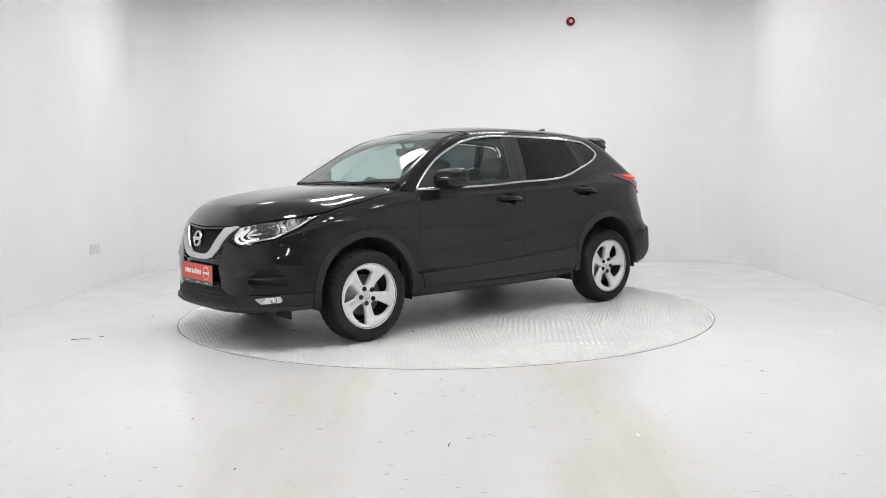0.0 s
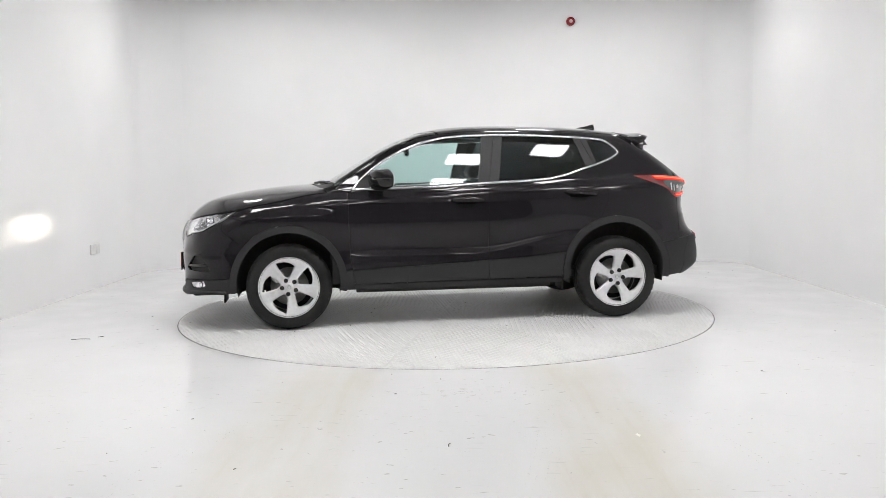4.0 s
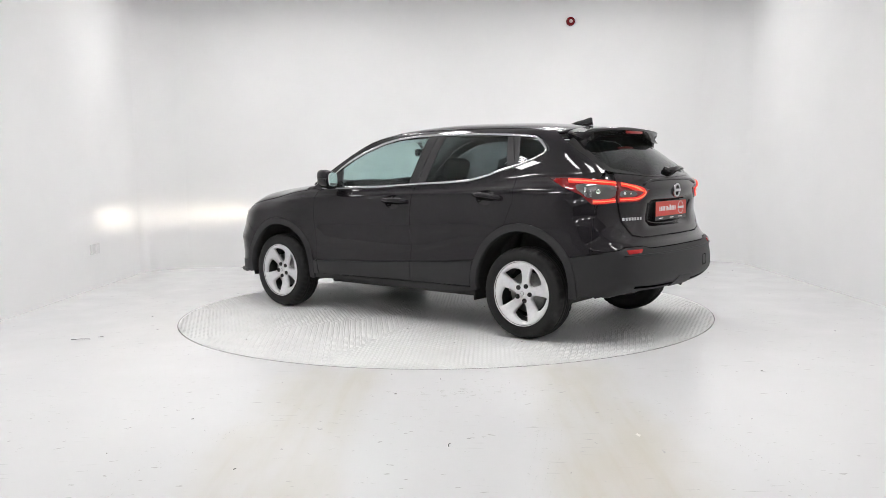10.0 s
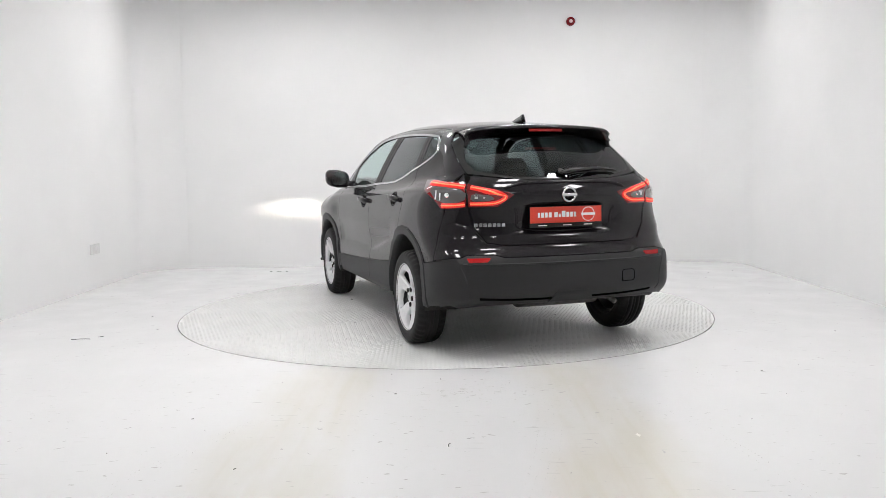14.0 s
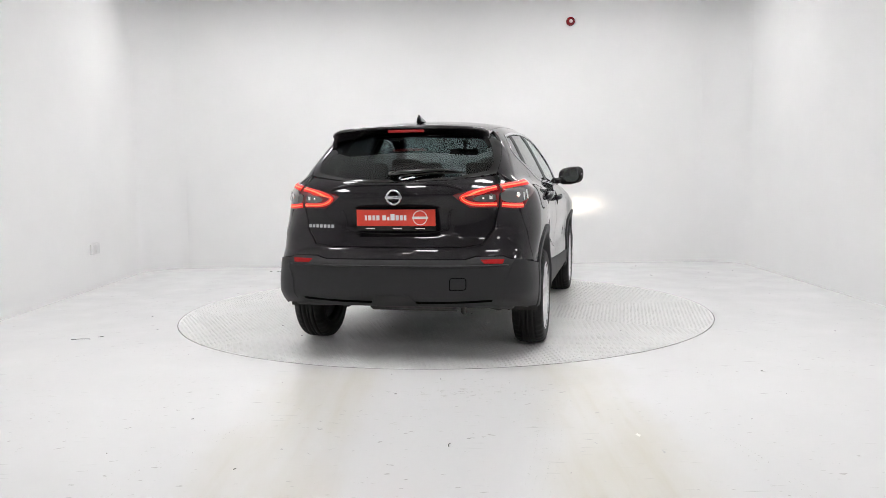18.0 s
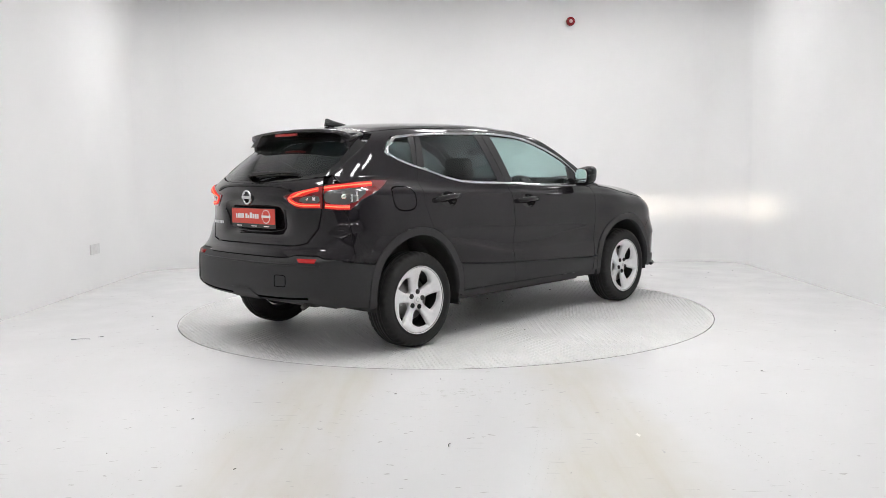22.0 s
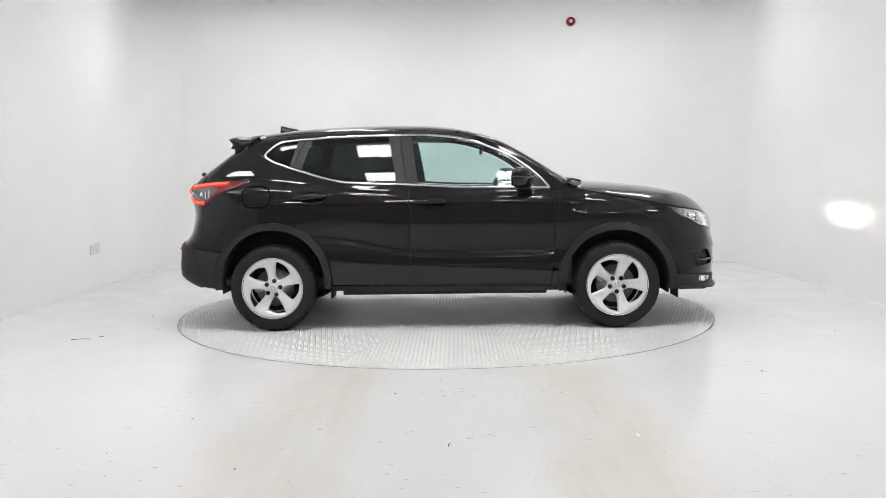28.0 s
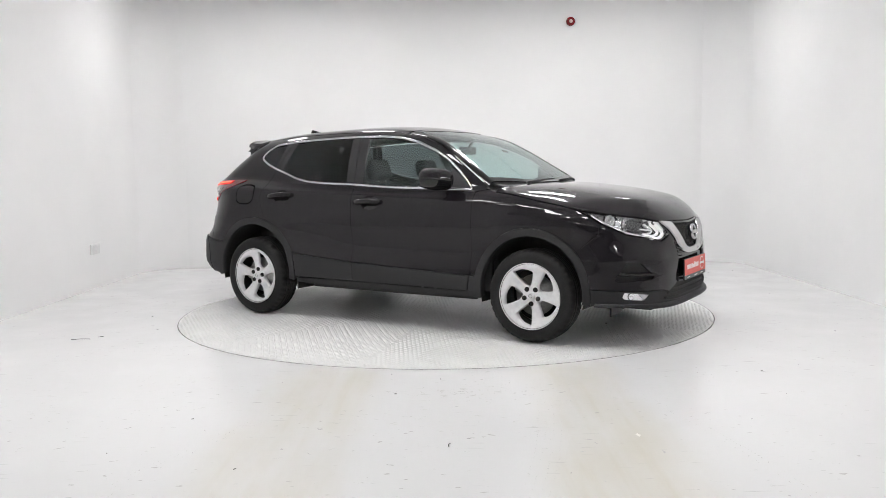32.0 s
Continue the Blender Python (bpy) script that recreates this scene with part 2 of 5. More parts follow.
side_shape = curve([0.15, 0.28, 0.38, 0.50, 0.60, 0.70, 0.82, 0.92, 1.00, 1.06, 1.12, 1.20], [-0.06, -0.022, -0.006, -0.004, -0.013, -0.010, 0.0, -0.006, -0.018, -0.035, -0.067, -0.13])
front_x = curve([0.1, 0.2, 0.3, 0.45, 0.6, 0.72, 0.84, 0.95, 1.1], [2.10, 2.18, 2.20, 2.20, 2.212, 2.214, 2.18, 2.11, 1.98])
rear_x = curve([0.1, 0.3, 0.36, 0.45, 0.60, 0.655, 0.675, 0.71, 0.74, 0.85, 1.05, 1.14, 1.25], [1.98, 2.03, 2.10, 2.17, 2.165, 2.155, 2.140, 2.104, 2.085, 2.058, 2.095, 2.075, 2.0])
roof_z = curve([-2.13, -2.05, -1.99, -1.70, -1.60, -1.50, -1.30, -1.09, -0.8, -0.41, -0.12, 0.07, 0.22, 0.41, 0.55, 0.70, 0.84, 0.99, 1.12, 1.3],
               [1.05, 1.165, 1.22, 1.435, 1.50, 1.535, 1.562, 1.580, 1.592, 1.600, 1.592, 1.574, 1.542, 1.480, 1.412, 1.325, 1.24, 1.15, 1.075, 0.97])
shoulder_z = curve([-2.3, -1.5, -1.0, -0.5, 0.3, 0.9, 1.4, 2.0], [1.09, 1.085, 1.06, 1.04, 1.01, 0.99, 0.95, 0.92])
glass_plan = curve([-2.2, -1.8, -1.4, -1.0, -0.3, 0.5, 1.0], [-0.10, -0.055, -0.028, -0.008, 0.0, -0.005, -0.03])


def ease(v):
    v = np.clip(v, 0, 1)
    return v * v * (3 - 2 * v)


def door_crease(x, z):
    """The hollow above the doors' lower edge, which climbs towards the rear wheel."""
    h = z - (0.583 + 0.13 * ease((-0.15 - x) / 0.9))
    deep = ease((h + 0.022) / 0.044) * (1 - ease((h - 0.02) / 0.2))
    return -0.013 * deep * ease((0.95 - x) / 0.25) * ease((x + 1.25) / 0.4)


def wing_crease(x, z):
    """The wing's muscle: full over the front wheel, then a fold back to the bonnet's edge."""
    return 0.013 * ease((x - 0.85) / 0.3) * ease((1.95 - x) / 0.35) * ease((z - 0.70) / 0.16) * (1 - ease((z - 0.875) / 0.07))


def bumper_brow(y, z):
    """The ridge over the side intakes of the front bumper."""
    return 0.015 * ease((y - 0.40) / 0.2) * ease((z - 0.565) / 0.05) * (1 - ease((z - 0.605) / 0.13))


def body(P):
    """Below nought inside the car, nought on its skin."""
    x, y, z = P[..., 0], np.abs(P[..., 1]), P[..., 2]
    top = z - (hood_z(x) - hood_drop(x) * (y / 0.78) ** 3.4)
    sh = np.clip((z - shoulder_z(x)) / 0.04, 0, 1)
    side = y - (side_plan(x) + side_shape(z) - 0.013 * sh * sh * (3 - 2 * sh) + door_crease(x, z) + wing_crease(x, z))
    k = np.clip((z - 0.5) / 0.28, 0, 1)
    k = k * k * (3 - 2 * k)
    fr = x - (front_x(z) - (1 - k) * 0.17 * (y / 0.72) ** 3.6 - k * 0.19 * (y / 0.72) ** 2.1 + bumper_brow(y, z))
    re = -x - (rear_x(z) - 0.10 * (y / 0.72) ** 2.5 - 0.12 * (y / 0.88) ** 12 - 0.06 * np.clip((z - 0.82) / 0.2, 0, 1) * (y / 0.66) ** 3 - 0.045 * np.exp(-(((z - 0.905) / 0.10) ** 6) - (y / 0.34) ** 6))
    soft = np.clip((z - 0.6) / 0.15, 0, 1) * np.clip((y - 0.45) / 0.3, 0, 1) * np.clip((x - 1.2) / 0.3, 0, 1)
    low = smax(smax(top, side, 0.09), smax(fr, re, 0.05), 0.10 + 0.16 * soft)
    low = smax(low, 0.26 - z, 0.04)
    xs = np.where(x > 0, x + 0.03 * y**2 * np.clip(x / 0.5, 0, 1), x - 0.18 * y**2 * np.clip((-1.2 - x) / 0.4, 0, 1))
    rt = z - (roof_z(xs) - (0.055 - 0.04 * np.clip(x / 0.4, 0, 1)) * (y / 0.6) ** 2.2)
    u = z - 1.1
    gs = y - (0.805 - 0.40 * u - 0.28 * u * np.abs(u) + glass_plan(x))
    up = smax(smax(rt, gs * 0.9, 0.10 - 0.06 * np.clip((x + 0.1) / 0.4, 0, 1)), 1.075 - z, 0.02)
    return smin(low, up, 0.025)


def solve(O, D, far=3.0, n=60):
    """The outermost crossing of each ray from outside inwards: O + s D with s from nought to far."""
    s = np.linspace(0, far, n)
    V = body(O[:, None, :] + s[None, :, None] * D[:, None, :])
    inside = V < 0
    i = np.argmax(inside, axis=1)
    i = np.where(inside.any(axis=1), np.maximum(i, 1), n - 1)
    a, b = s[i - 1], s[i]
    for _ in range(22):
        c = (a + b) / 2
        neg = body(O + c[:, None] * D) < 0
        b, a = np.where(neg, c, b), np.where(neg, a, c)
    return O + ((a + b) / 2)[:, None] * D


def normals(P):
    e = 2e-4
    g = np.stack([body(P + d) - body(P - d) for d in np.eye(3) * e], -1)
    return g / np.linalg.norm(g, axis=-1, keepdims=True)


def rows(pts):
    return np.array(pts, float).reshape(-1, 2)


def on_side(pts):
    a = rows(pts)
    O = np.stack([a[:, 0], np.full(len(a), 1.6), a[:, 1]], 1)
    return solve(O, np.tile([0.0, -1, 0], (len(a), 1)), 1.6)


def on_rear(pts):
    a = rows(pts)
    O = np.stack([np.full(len(a), -3.0), a[:, 0], a[:, 1]], 1)
    return solve(O, np.tile([1.0, 0, 0], (len(a), 1)))


def on_front(pts):
    a = rows(pts)
    O = np.stack([np.full(len(a), 3.0), a[:, 0], a[:, 1]], 1)
    return solve(O, np.tile([-1.0, 0, 0], (len(a), 1)))


def on_top(pts):
    a = rows(pts)
    O = np.stack([a[:, 0], a[:, 1], np.full(len(a), 2.0)], 1)
    return solve(O, np.tile([0.0, 0, -1], (len(a), 1)), 1.9)


AXIS_Z, FRONT_AXIS, REAR_AXIS = 0.72, 1.2, -1.1


def flat(P, chart):
    """The skin's points on a flat chart: round the long axis, or round the nose or the tail."""
    if chart == "long":
        return np.stack([P[:, 0], np.arctan2(P[:, 2] - AXIS_Z, P[:, 1]) * 0.85], 1)
    ax, s = (FRONT_AXIS, 1) if chart == "front" else (REAR_AXIS, -1)
    return np.stack([np.arctan2(P[:, 1], s * (P[:, 0] - ax)) * 0.95, P[:, 2]], 1)


def lifted(A, chart):
    if chart == "long":
        t = A[:, 1] / 0.85
        D = np.stack([np.zeros(len(A)), np.cos(t), np.sin(t)], 1)
        O = np.stack([A[:, 0], np.zeros(len(A)), np.full(len(A), AXIS_Z)], 1)
    else:
        ax, s = (FRONT_AXIS, 1) if chart == "front" else (REAR_AXIS, -1)
        t = A[:, 0] / 0.95
        D = np.stack([s * np.cos(t), np.sin(t), np.zeros(len(A))], 1)
        O = np.stack([np.full(len(A), ax), np.zeros(len(A)), A[:, 1]], 1)
    return solve(O + 1.9 * D, -D, 1.9)


def rounded(A, times=1, cut=0.22):
    for _ in range(times):
        B = np.roll(A, -1, 0)
        A = np.stack([A + (B - A) * cut, A + (B - A) * (1 - cut)], 1).reshape(-1, 2)
    return A


def dense(A, step, closed=True):
    out = []
    n = len(A)
    for i in range(n if closed else n - 1):
        a, b = A[i], A[(i + 1) % n]
        k = max(1, int(np.linalg.norm(b - a) / step + 0.5))
        out += [a + (b - a) * j / k for j in range(k)]
    if not closed:
        out.append(A[-1])
    return np.array(out)


def area(A):
    B = np.roll(A, -1, 0)
    return 0.5 * np.sum(A[:, 0] * B[:, 1] - B[:, 0] * A[:, 1])


def shrunk(A, g):
    d1 = A - np.roll(A, 1, 0)
    d2 = np.roll(A, -1, 0) - A
    n1 = np.stack([-d1[:, 1], d1[:, 0]], 1)
    n2 = np.stack([-d2[:, 1], d2[:, 0]], 1)
    n1 /= np.linalg.norm(n1, axis=1, keepdims=True) + 1e-12
    n2 /= np.linalg.norm(n2, axis=1, keepdims=True) + 1e-12
    n = n1 + n2
    n /= np.maximum((n * n).sum(1, keepdims=True), 0.6) / 2
    return A + g * n


def within(A, Q):
    x, y = Q[:, 0], Q[:, 1]
    hit = np.zeros(len(Q), bool)
    for (x1, y1), (x2, y2) in zip(A, np.roll(A, -1, 0)):
        c = (y1 > y) != (y2 > y)
        hit ^= c & (x < (x2 - x1) * (y - y1) / (y2 - y1 + 1e-15) + x1)
    return hit


def gap_to(A, Q):
    d = np.full(len(Q), 9.0)
    for a, b in zip(A, np.roll(A, -1, 0)):
        ab = b - a
        t = np.clip(((Q - a) @ ab) / (ab @ ab + 1e-15), 0, 1)
        d = np.minimum(d, np.linalg.norm(Q - a - t[:, None] * ab, axis=1))
    return d


from mathutils.geometry import delaunay_2d_cdt


def sheet(A, grid, holes=()):
    """Triangles that fill an outline on the chart, with points inside on a grid."""
    lo, hi = A.min(0), A.max(0)
    gx, gy = np.meshgrid(np.arange(lo[0], hi[0], grid), np.arange(lo[1], hi[1], grid))
    Q = np.stack([gx.ravel(), gy.ravel()], 1)
    keep = within(A, Q) & (gap_to(A, Q) > 0.45 * grid)
    for h in holes:
        keep &= ~within(h, Q) & (gap_to(h, Q) > 0.45 * grid)
    Q = Q[keep]
    loops, pts, edges = [], [], []
    for loop in (A, *holes):
        k = len(pts)
        loops.append(list(range(k, k + len(loop))))
        edges += [(k + i, k + (i + 1) % len(loop)) for i in range(len(loop))]
        pts += [tuple(p) for p in loop]
    pts += [tuple(p) for p in Q]
    V, _, T, *_ = delaunay_2d_cdt([Vector(p) for p in pts], edges, [], 0, 1e-6)
    V = np.array([tuple(v) for v in V])
    T = np.array([t for t in T if len(t) == 3])
    c = V[T].mean(1)
    ok = within(A, c)
    for h in holes:
        ok &= ~within(h, c)
    return V, T[ok]


def rim_loops(T):
    count = {}
    for a, b, c in T:
        for e in ((a, b), (b, c), (c, a)):
            count[e] = 1
    return [e for e in count if (e[1], e[0]) not in count]


def skin_mesh(name, P, N, T, depth, edge=0.0):
    """A pressed sheet: the outer face with the skin's own normals, and its edges folded inwards."""
    v1, v2, v3 = P[T[:, 0]], P[T[:, 1]], P[T[:, 2]]
    flip = (np.cross(v2 - v1, v3 - v1) * N[T[:, 0]]).sum(1) < 0
    T = np.where(flip[:, None], T[:, ::-1], T)
    used, inv = np.unique(T, return_inverse=True)
    T = inv.reshape(T.shape)
    P, N = P[used], N[used]
    rim = rim_loops([tuple(t) for t in T])
    V, NN, F = [*P], [*N], [tuple(t) for t in T]
    if depth:
        out = {}
        for a, b in rim:
            d = np.cross(P[b] - P[a], N[a])
            for i in (a, b):
                out[i] = out.get(i, 0) + d
        a_of, b_of, c_of = {}, {}, {}
        for i, d in out.items():
            d = d / (np.linalg.norm(d) + 1e-12)
            a_of[i] = len(V)
            V.append(P[i] + d * 0.0012 - N[i] * 0.0015)
            NN.append((d + N[i]) / 1.4142)
            b_of[i] = len(V)
            V.append(P[i] + d * 0.0012 - N[i] * depth)
            NN.append(d)
        for a, b in rim:
            F.append((b, a, a_of[a], a_of[b]))
            F.append((a_of[b], a_of[a], b_of[a], b_of[b]))
    me = bpy.data.meshes.new(name)
    me.from_pydata([tuple(v) for v in V], [], [tuple(int(i) for i in f) for f in F])
    me.shade_smooth()
    me.normals_split_custom_set_from_vertices([tuple(n) for n in NN])
    return me


def mirrored(me):
    """The same mesh on the other side of the car."""
    k = len(me.vertices)
    co = np.empty(k * 3)
    me.vertices.foreach_get("co", co)
    co = co.reshape(-1, 3) * [1, -1, 1]
    loops = np.array([tuple(c.vector) for c in me.corner_normals])
    out = bpy.data.meshes.new(me.name)
    out.from_pydata([tuple(v) for v in co], [], [tuple(reversed(p.vertices)) for p in me.polygons])
    out.shade_smooth()
    nl = np.empty_like(loops)
    for p in me.polygons:
        s, n = p.loop_start, p.loop_total
        nl[s:s + n] = loops[s:s + n][::-1] * [1, -1, 1]
    out.normals_split_custom_set([tuple(v) for v in nl])
    for m in me.materials:
        out.materials.append(m)
    return out


def panel(P, chart="long", grid=0.04, gap=0.0038, depth=0.022, off=0.0, soft=0, name="panel", holes=(), slab=0.0, pillow=0.0):
    """A piece of the skin inside an outline, lifted by off along the normal; slab: a closed pane of that thickness."""
    A = flat(np.asarray(P), chart)
    if area(A) < 0:
        A = A[::-1]
    if soft:
        A = rounded(A, soft)
    A = dense(A, grid * 0.6)
    if gap:
        A = shrunk(A, gap)
    H = []
    for h in holes:
        B = flat(np.asarray(h), chart)
        H.append(dense(rounded(B, soft) if soft else B, grid * 0.6))
    V, T = sheet(A, grid, H)
    S = lifted(V, chart)
    N = normals(S)
    lift = off + (pillow * np.minimum(1, gap_to(A, V) / 0.03) ** 0.5 if pillow else 0)
    S = S + N * (np.asarray(lift)[:, None] if pillow else off)
    if slab:
        n = len(S)
        v1, v2, v3 = S[T[:, 0]], S[T[:, 1]], S[T[:, 2]]
        flip = (np.cross(v2 - v1, v3 - v1) * N[T[:, 0]]).sum(1) < 0
        T = np.where(flip[:, None], T[:, ::-1], T)
        F = [tuple(map(int, t)) for t in T] + [tuple(int(i) + n for i in t[::-1]) for t in T]
        F += [(int(b), int(a), int(a) + n, int(b) + n) for a, b in rim_loops([tuple(t) for t in T])]
        me = bpy.data.meshes.new(name)
        me.from_pydata([tuple(v) for v in S] + [tuple(v) for v in S - N * slab], [], F)
        me.shade_smooth()
        me.normals_split_custom_set_from_vertices([tuple(v) for v in N] + [tuple(-v) for v in N])
        return me
    return skin_mesh(name, S, N, T, depth)


def strip(P, width, chart="long", off=0.004, depth=0.008, step=0.025, name="strip", crown=0.002, ease=3):
    """A moulding that runs along a line on the skin: a rounded band of that width."""
    A = dense(flat(np.asarray(P), chart), step, False)
    for _ in range(ease):
        A[1:-1] = (A[:-2] + 2 * A[1:-1] + A[2:]) / 4
    d = np.gradient(A, axis=0)
    n = np.stack([-d[:, 1], d[:, 0]], 1)
    n /= np.linalg.norm(n, axis=1, keepdims=True) + 1e-12
    V, F, k = [], [], 5
    lanes = [(-0.5, -depth), (-0.5, 0.0), (0.0, crown), (0.5, 0.0), (0.5, -depth)]
    for f, h in lanes:
        S = lifted(A + n * width * f, chart)
        V.append(S + normals(S) * (off + h))
    m = len(A)
    V = np.concatenate(V)
    for j in range(k - 1):
        for i in range(m - 1):
            F.append((j * m + i, j * m + i + 1, (j + 1) * m + i + 1, (j + 1) * m + i))
    F.append(tuple(j * m for j in range(k)))
    F.append(tuple(j * m + m - 1 for j in reversed(range(k))))
    bm = bmesh.new()
    vs = [bm.verts.new(tuple(v)) for v in V]
    for f in F:
        bm.faces.new([vs[i] for i in f])
    bmesh.ops.recalc_face_normals(bm, faces=bm.faces)
    me = bpy.data.meshes.new(name)
    for f in bm.faces:
        f.smooth = len(f.verts) == 4
    bm.to_mesh(me)
    bm.free()
    return me


def both(P):
    """An outline that starts and ends on the car's middle, closed by its mirror image."""
    P = np.asarray(P)
    Q = P[::-1] * [1, -1, 1]
    Q = Q[[abs(q[1]) > 1e-4 for q in Q]]
    return np.concatenate([P, Q])


def pair(name, me, mat, parent, label=""):
    """A part and its twin on the other side."""
    me.materials.append(mat)
    a = part(name, me, mat, parent, label)
    b = part(name, mirrored(me), mat, parent, label)
    return a, b

# ---------------------------------------------------------------- the studio


def studio():
    X, B, F, H, T = ROOM_X, ROOM_BACK, ROOM_FRONT, ROOM_H, 0.15
    tagged(part("floor", box((-X - T, F - T, -0.2), (X + T, B + T, 0)), FLOOR, smooth=False), "glossy white painted floor with scuffs and tyre marks", "floor", kind="structure")
    for name, lo, hi in (("wall_back", (-X, B, 0), (X, B + T, H)), ("wall_left", (-X - T, F, 0), (-X, B + T, H)),
                         ("wall_right", (X, F, 0), (X + T, B + T, H)), ("wall_behind", (-X - T, F - T, 0), (X + T, F, H))):
        tagged(part(name, box(lo, hi), DIM_WALL if name == "wall_behind" else WALL, smooth=False), "unseen wall behind the camera, toned grey for darker reflections" if name == "wall_behind" else "smooth white painted studio wall", "wall", kind="structure")
    tagged(part("ceiling", box((-X - T, F - T, H), (X + T, B + T, H + 0.12)), WALL, smooth=False), "white ceiling with flat light panels", "ceiling", kind="structure")


def cove():
    """Plastered coves that soften the studio's inner corners."""
    X, B, F, H = ROOM_X, ROOM_BACK, ROOM_FRONT, ROOM_H

    def fillet(name, corner, d1, d2, along, r, n=10):
        c, d1, d2, along = Vector(corner), Vector(d1), Vector(d2), Vector(along)
        mid = c + r * (d1 + d2)
        bm = bmesh.new()
        ring = []
        for i in range(n + 1):
            t = math.pi / 2 * i / n
            p = mid - r * 1.004 * (d1 * math.cos(t) + d2 * math.sin(t))
            ring.append((bm.verts.new(p), bm.verts.new(p + along)))
        for (a, b), (e, f) in zip(ring, ring[1:]):
            bm.faces.new((a, b, f, e)).smooth = True
        me = bpy.data.meshes.new(name)
        bm.to_mesh(me)
        bm.free()
        tagged(part(name, me, WALL), "plastered cove between studio surfaces", "cove", kind="structure")

    for s, nm in ((-1, "left"), (1, "right")):
        fillet(f"cove_corner_{nm}", (s * X, B, 0), (-s, 0, 0), (0, -1, 0), (0, 0, H), 0.5)


def ceiling_light():
    top = thing("ceiling_light", "rectangular white ceiling light panel, switched on", "ceiling light", "ceiling light panels")
    bm = bmesh.new()
    for lo, hi in (((-0.24, -0.22, -0.03), (0.24, -0.20, 0)), ((-0.24, 0.20, -0.03), (0.24, 0.22, 0)), ((-0.24, -0.20, -0.03), (-0.22, 0.20, 0)), ((0.22, -0.20, -0.03), (0.24, 0.20, 0))):
        add_box(bm, lo, hi)
    part("frame", bm, WALL, top, smooth=False)
    part("diffuser", box((-0.22, -0.20, -0.02), (0.22, 0.20, -0.008)), PANEL_LIGHT, top, "glowing white diffuser", smooth=False)
    return top


studio()
cove()
LIGHT = ceiling_light()
# The four panels at y -7.8, behind the camera, are added as unseen fill.
LIGHT_AT = [(x, y) for x in (-0.8, 0.8) for y in (0.75, -2.0, -3.0, -7.8)] + [(x, y) for x in (-1.22, 1.22) for y in (1.95,)] + [(s * x, y) for s in (-1, 1) for x, y in ((2.62, 1.95), (1.76, -1.57), (2.75, -2.75), (2.4, -7.8))]
LIGHT.matrix_basis = pose(*LIGHT_AT[0], ROOM_H)
for lx, ly in LIGHT_AT[1:]:
    copy_thing(LIGHT, pose(lx, ly, ROOM_H))


def alarm():
    top = thing("alarm_sounder", "round red alarm sounder with a pale centre on the wall", "alarm", at=pose(1.641, ROOM_BACK, 3.082))
    part("base", lathe([(0, 0), (0.056, 0), (0.056, -0.02), (0.052, -0.045), (0.036, -0.055), (0.032, -0.05), (0, -0.05)], 32), material("alarm_red", (0.20, 0.006, 0.010), 0.25), top, "dark red housing")
    part("lens", lathe([(0, -0.066), (0.012, -0.064), (0.022, -0.058), (0.024, -0.048), (0, -0.048)], 24), material("alarm_lens", (0.6, 0.42, 0.42), 0.2), top, "pale lens")


alarm()


def wall_socket():
    top = thing("wall_socket", "white twin wall socket low on the side wall", "socket", at=pose(-ROOM_X, 1.69, 0.425, 0, 0, 90))
    m = grained(material("white_plastic", (0.70, 0.70, 0.70), 0.3), 20, (0.66, 0.66, 0.66), (0.72, 0.72, 0.72))
    part("plate", box((-0.115, -0.014, -0.055), (0.115, 0.0, 0.055), 0.004), m, top, smooth=False)
    for x in (-0.055, 0.055):
        f = part("socket_face", box((x - 0.045, -0.018, -0.045), (x + 0.045, -0.012, 0.045), 0.003), m, top, smooth=False)
        for dx, dz in ((-0.012, -0.012), (0.012, -0.012), (0, 0.014)):
            part("pin_hole", box((x + dx - 0.004, -0.0187, dz - 0.003), (x + dx + 0.004, -0.0175, dz + 0.003)), m, f, smooth=False)
        part("switch", box((x - 0.006, -0.022, 0.028), (x + 0.006, -0.017, 0.040), 0.001), m, f, smooth=False)


wall_socket()


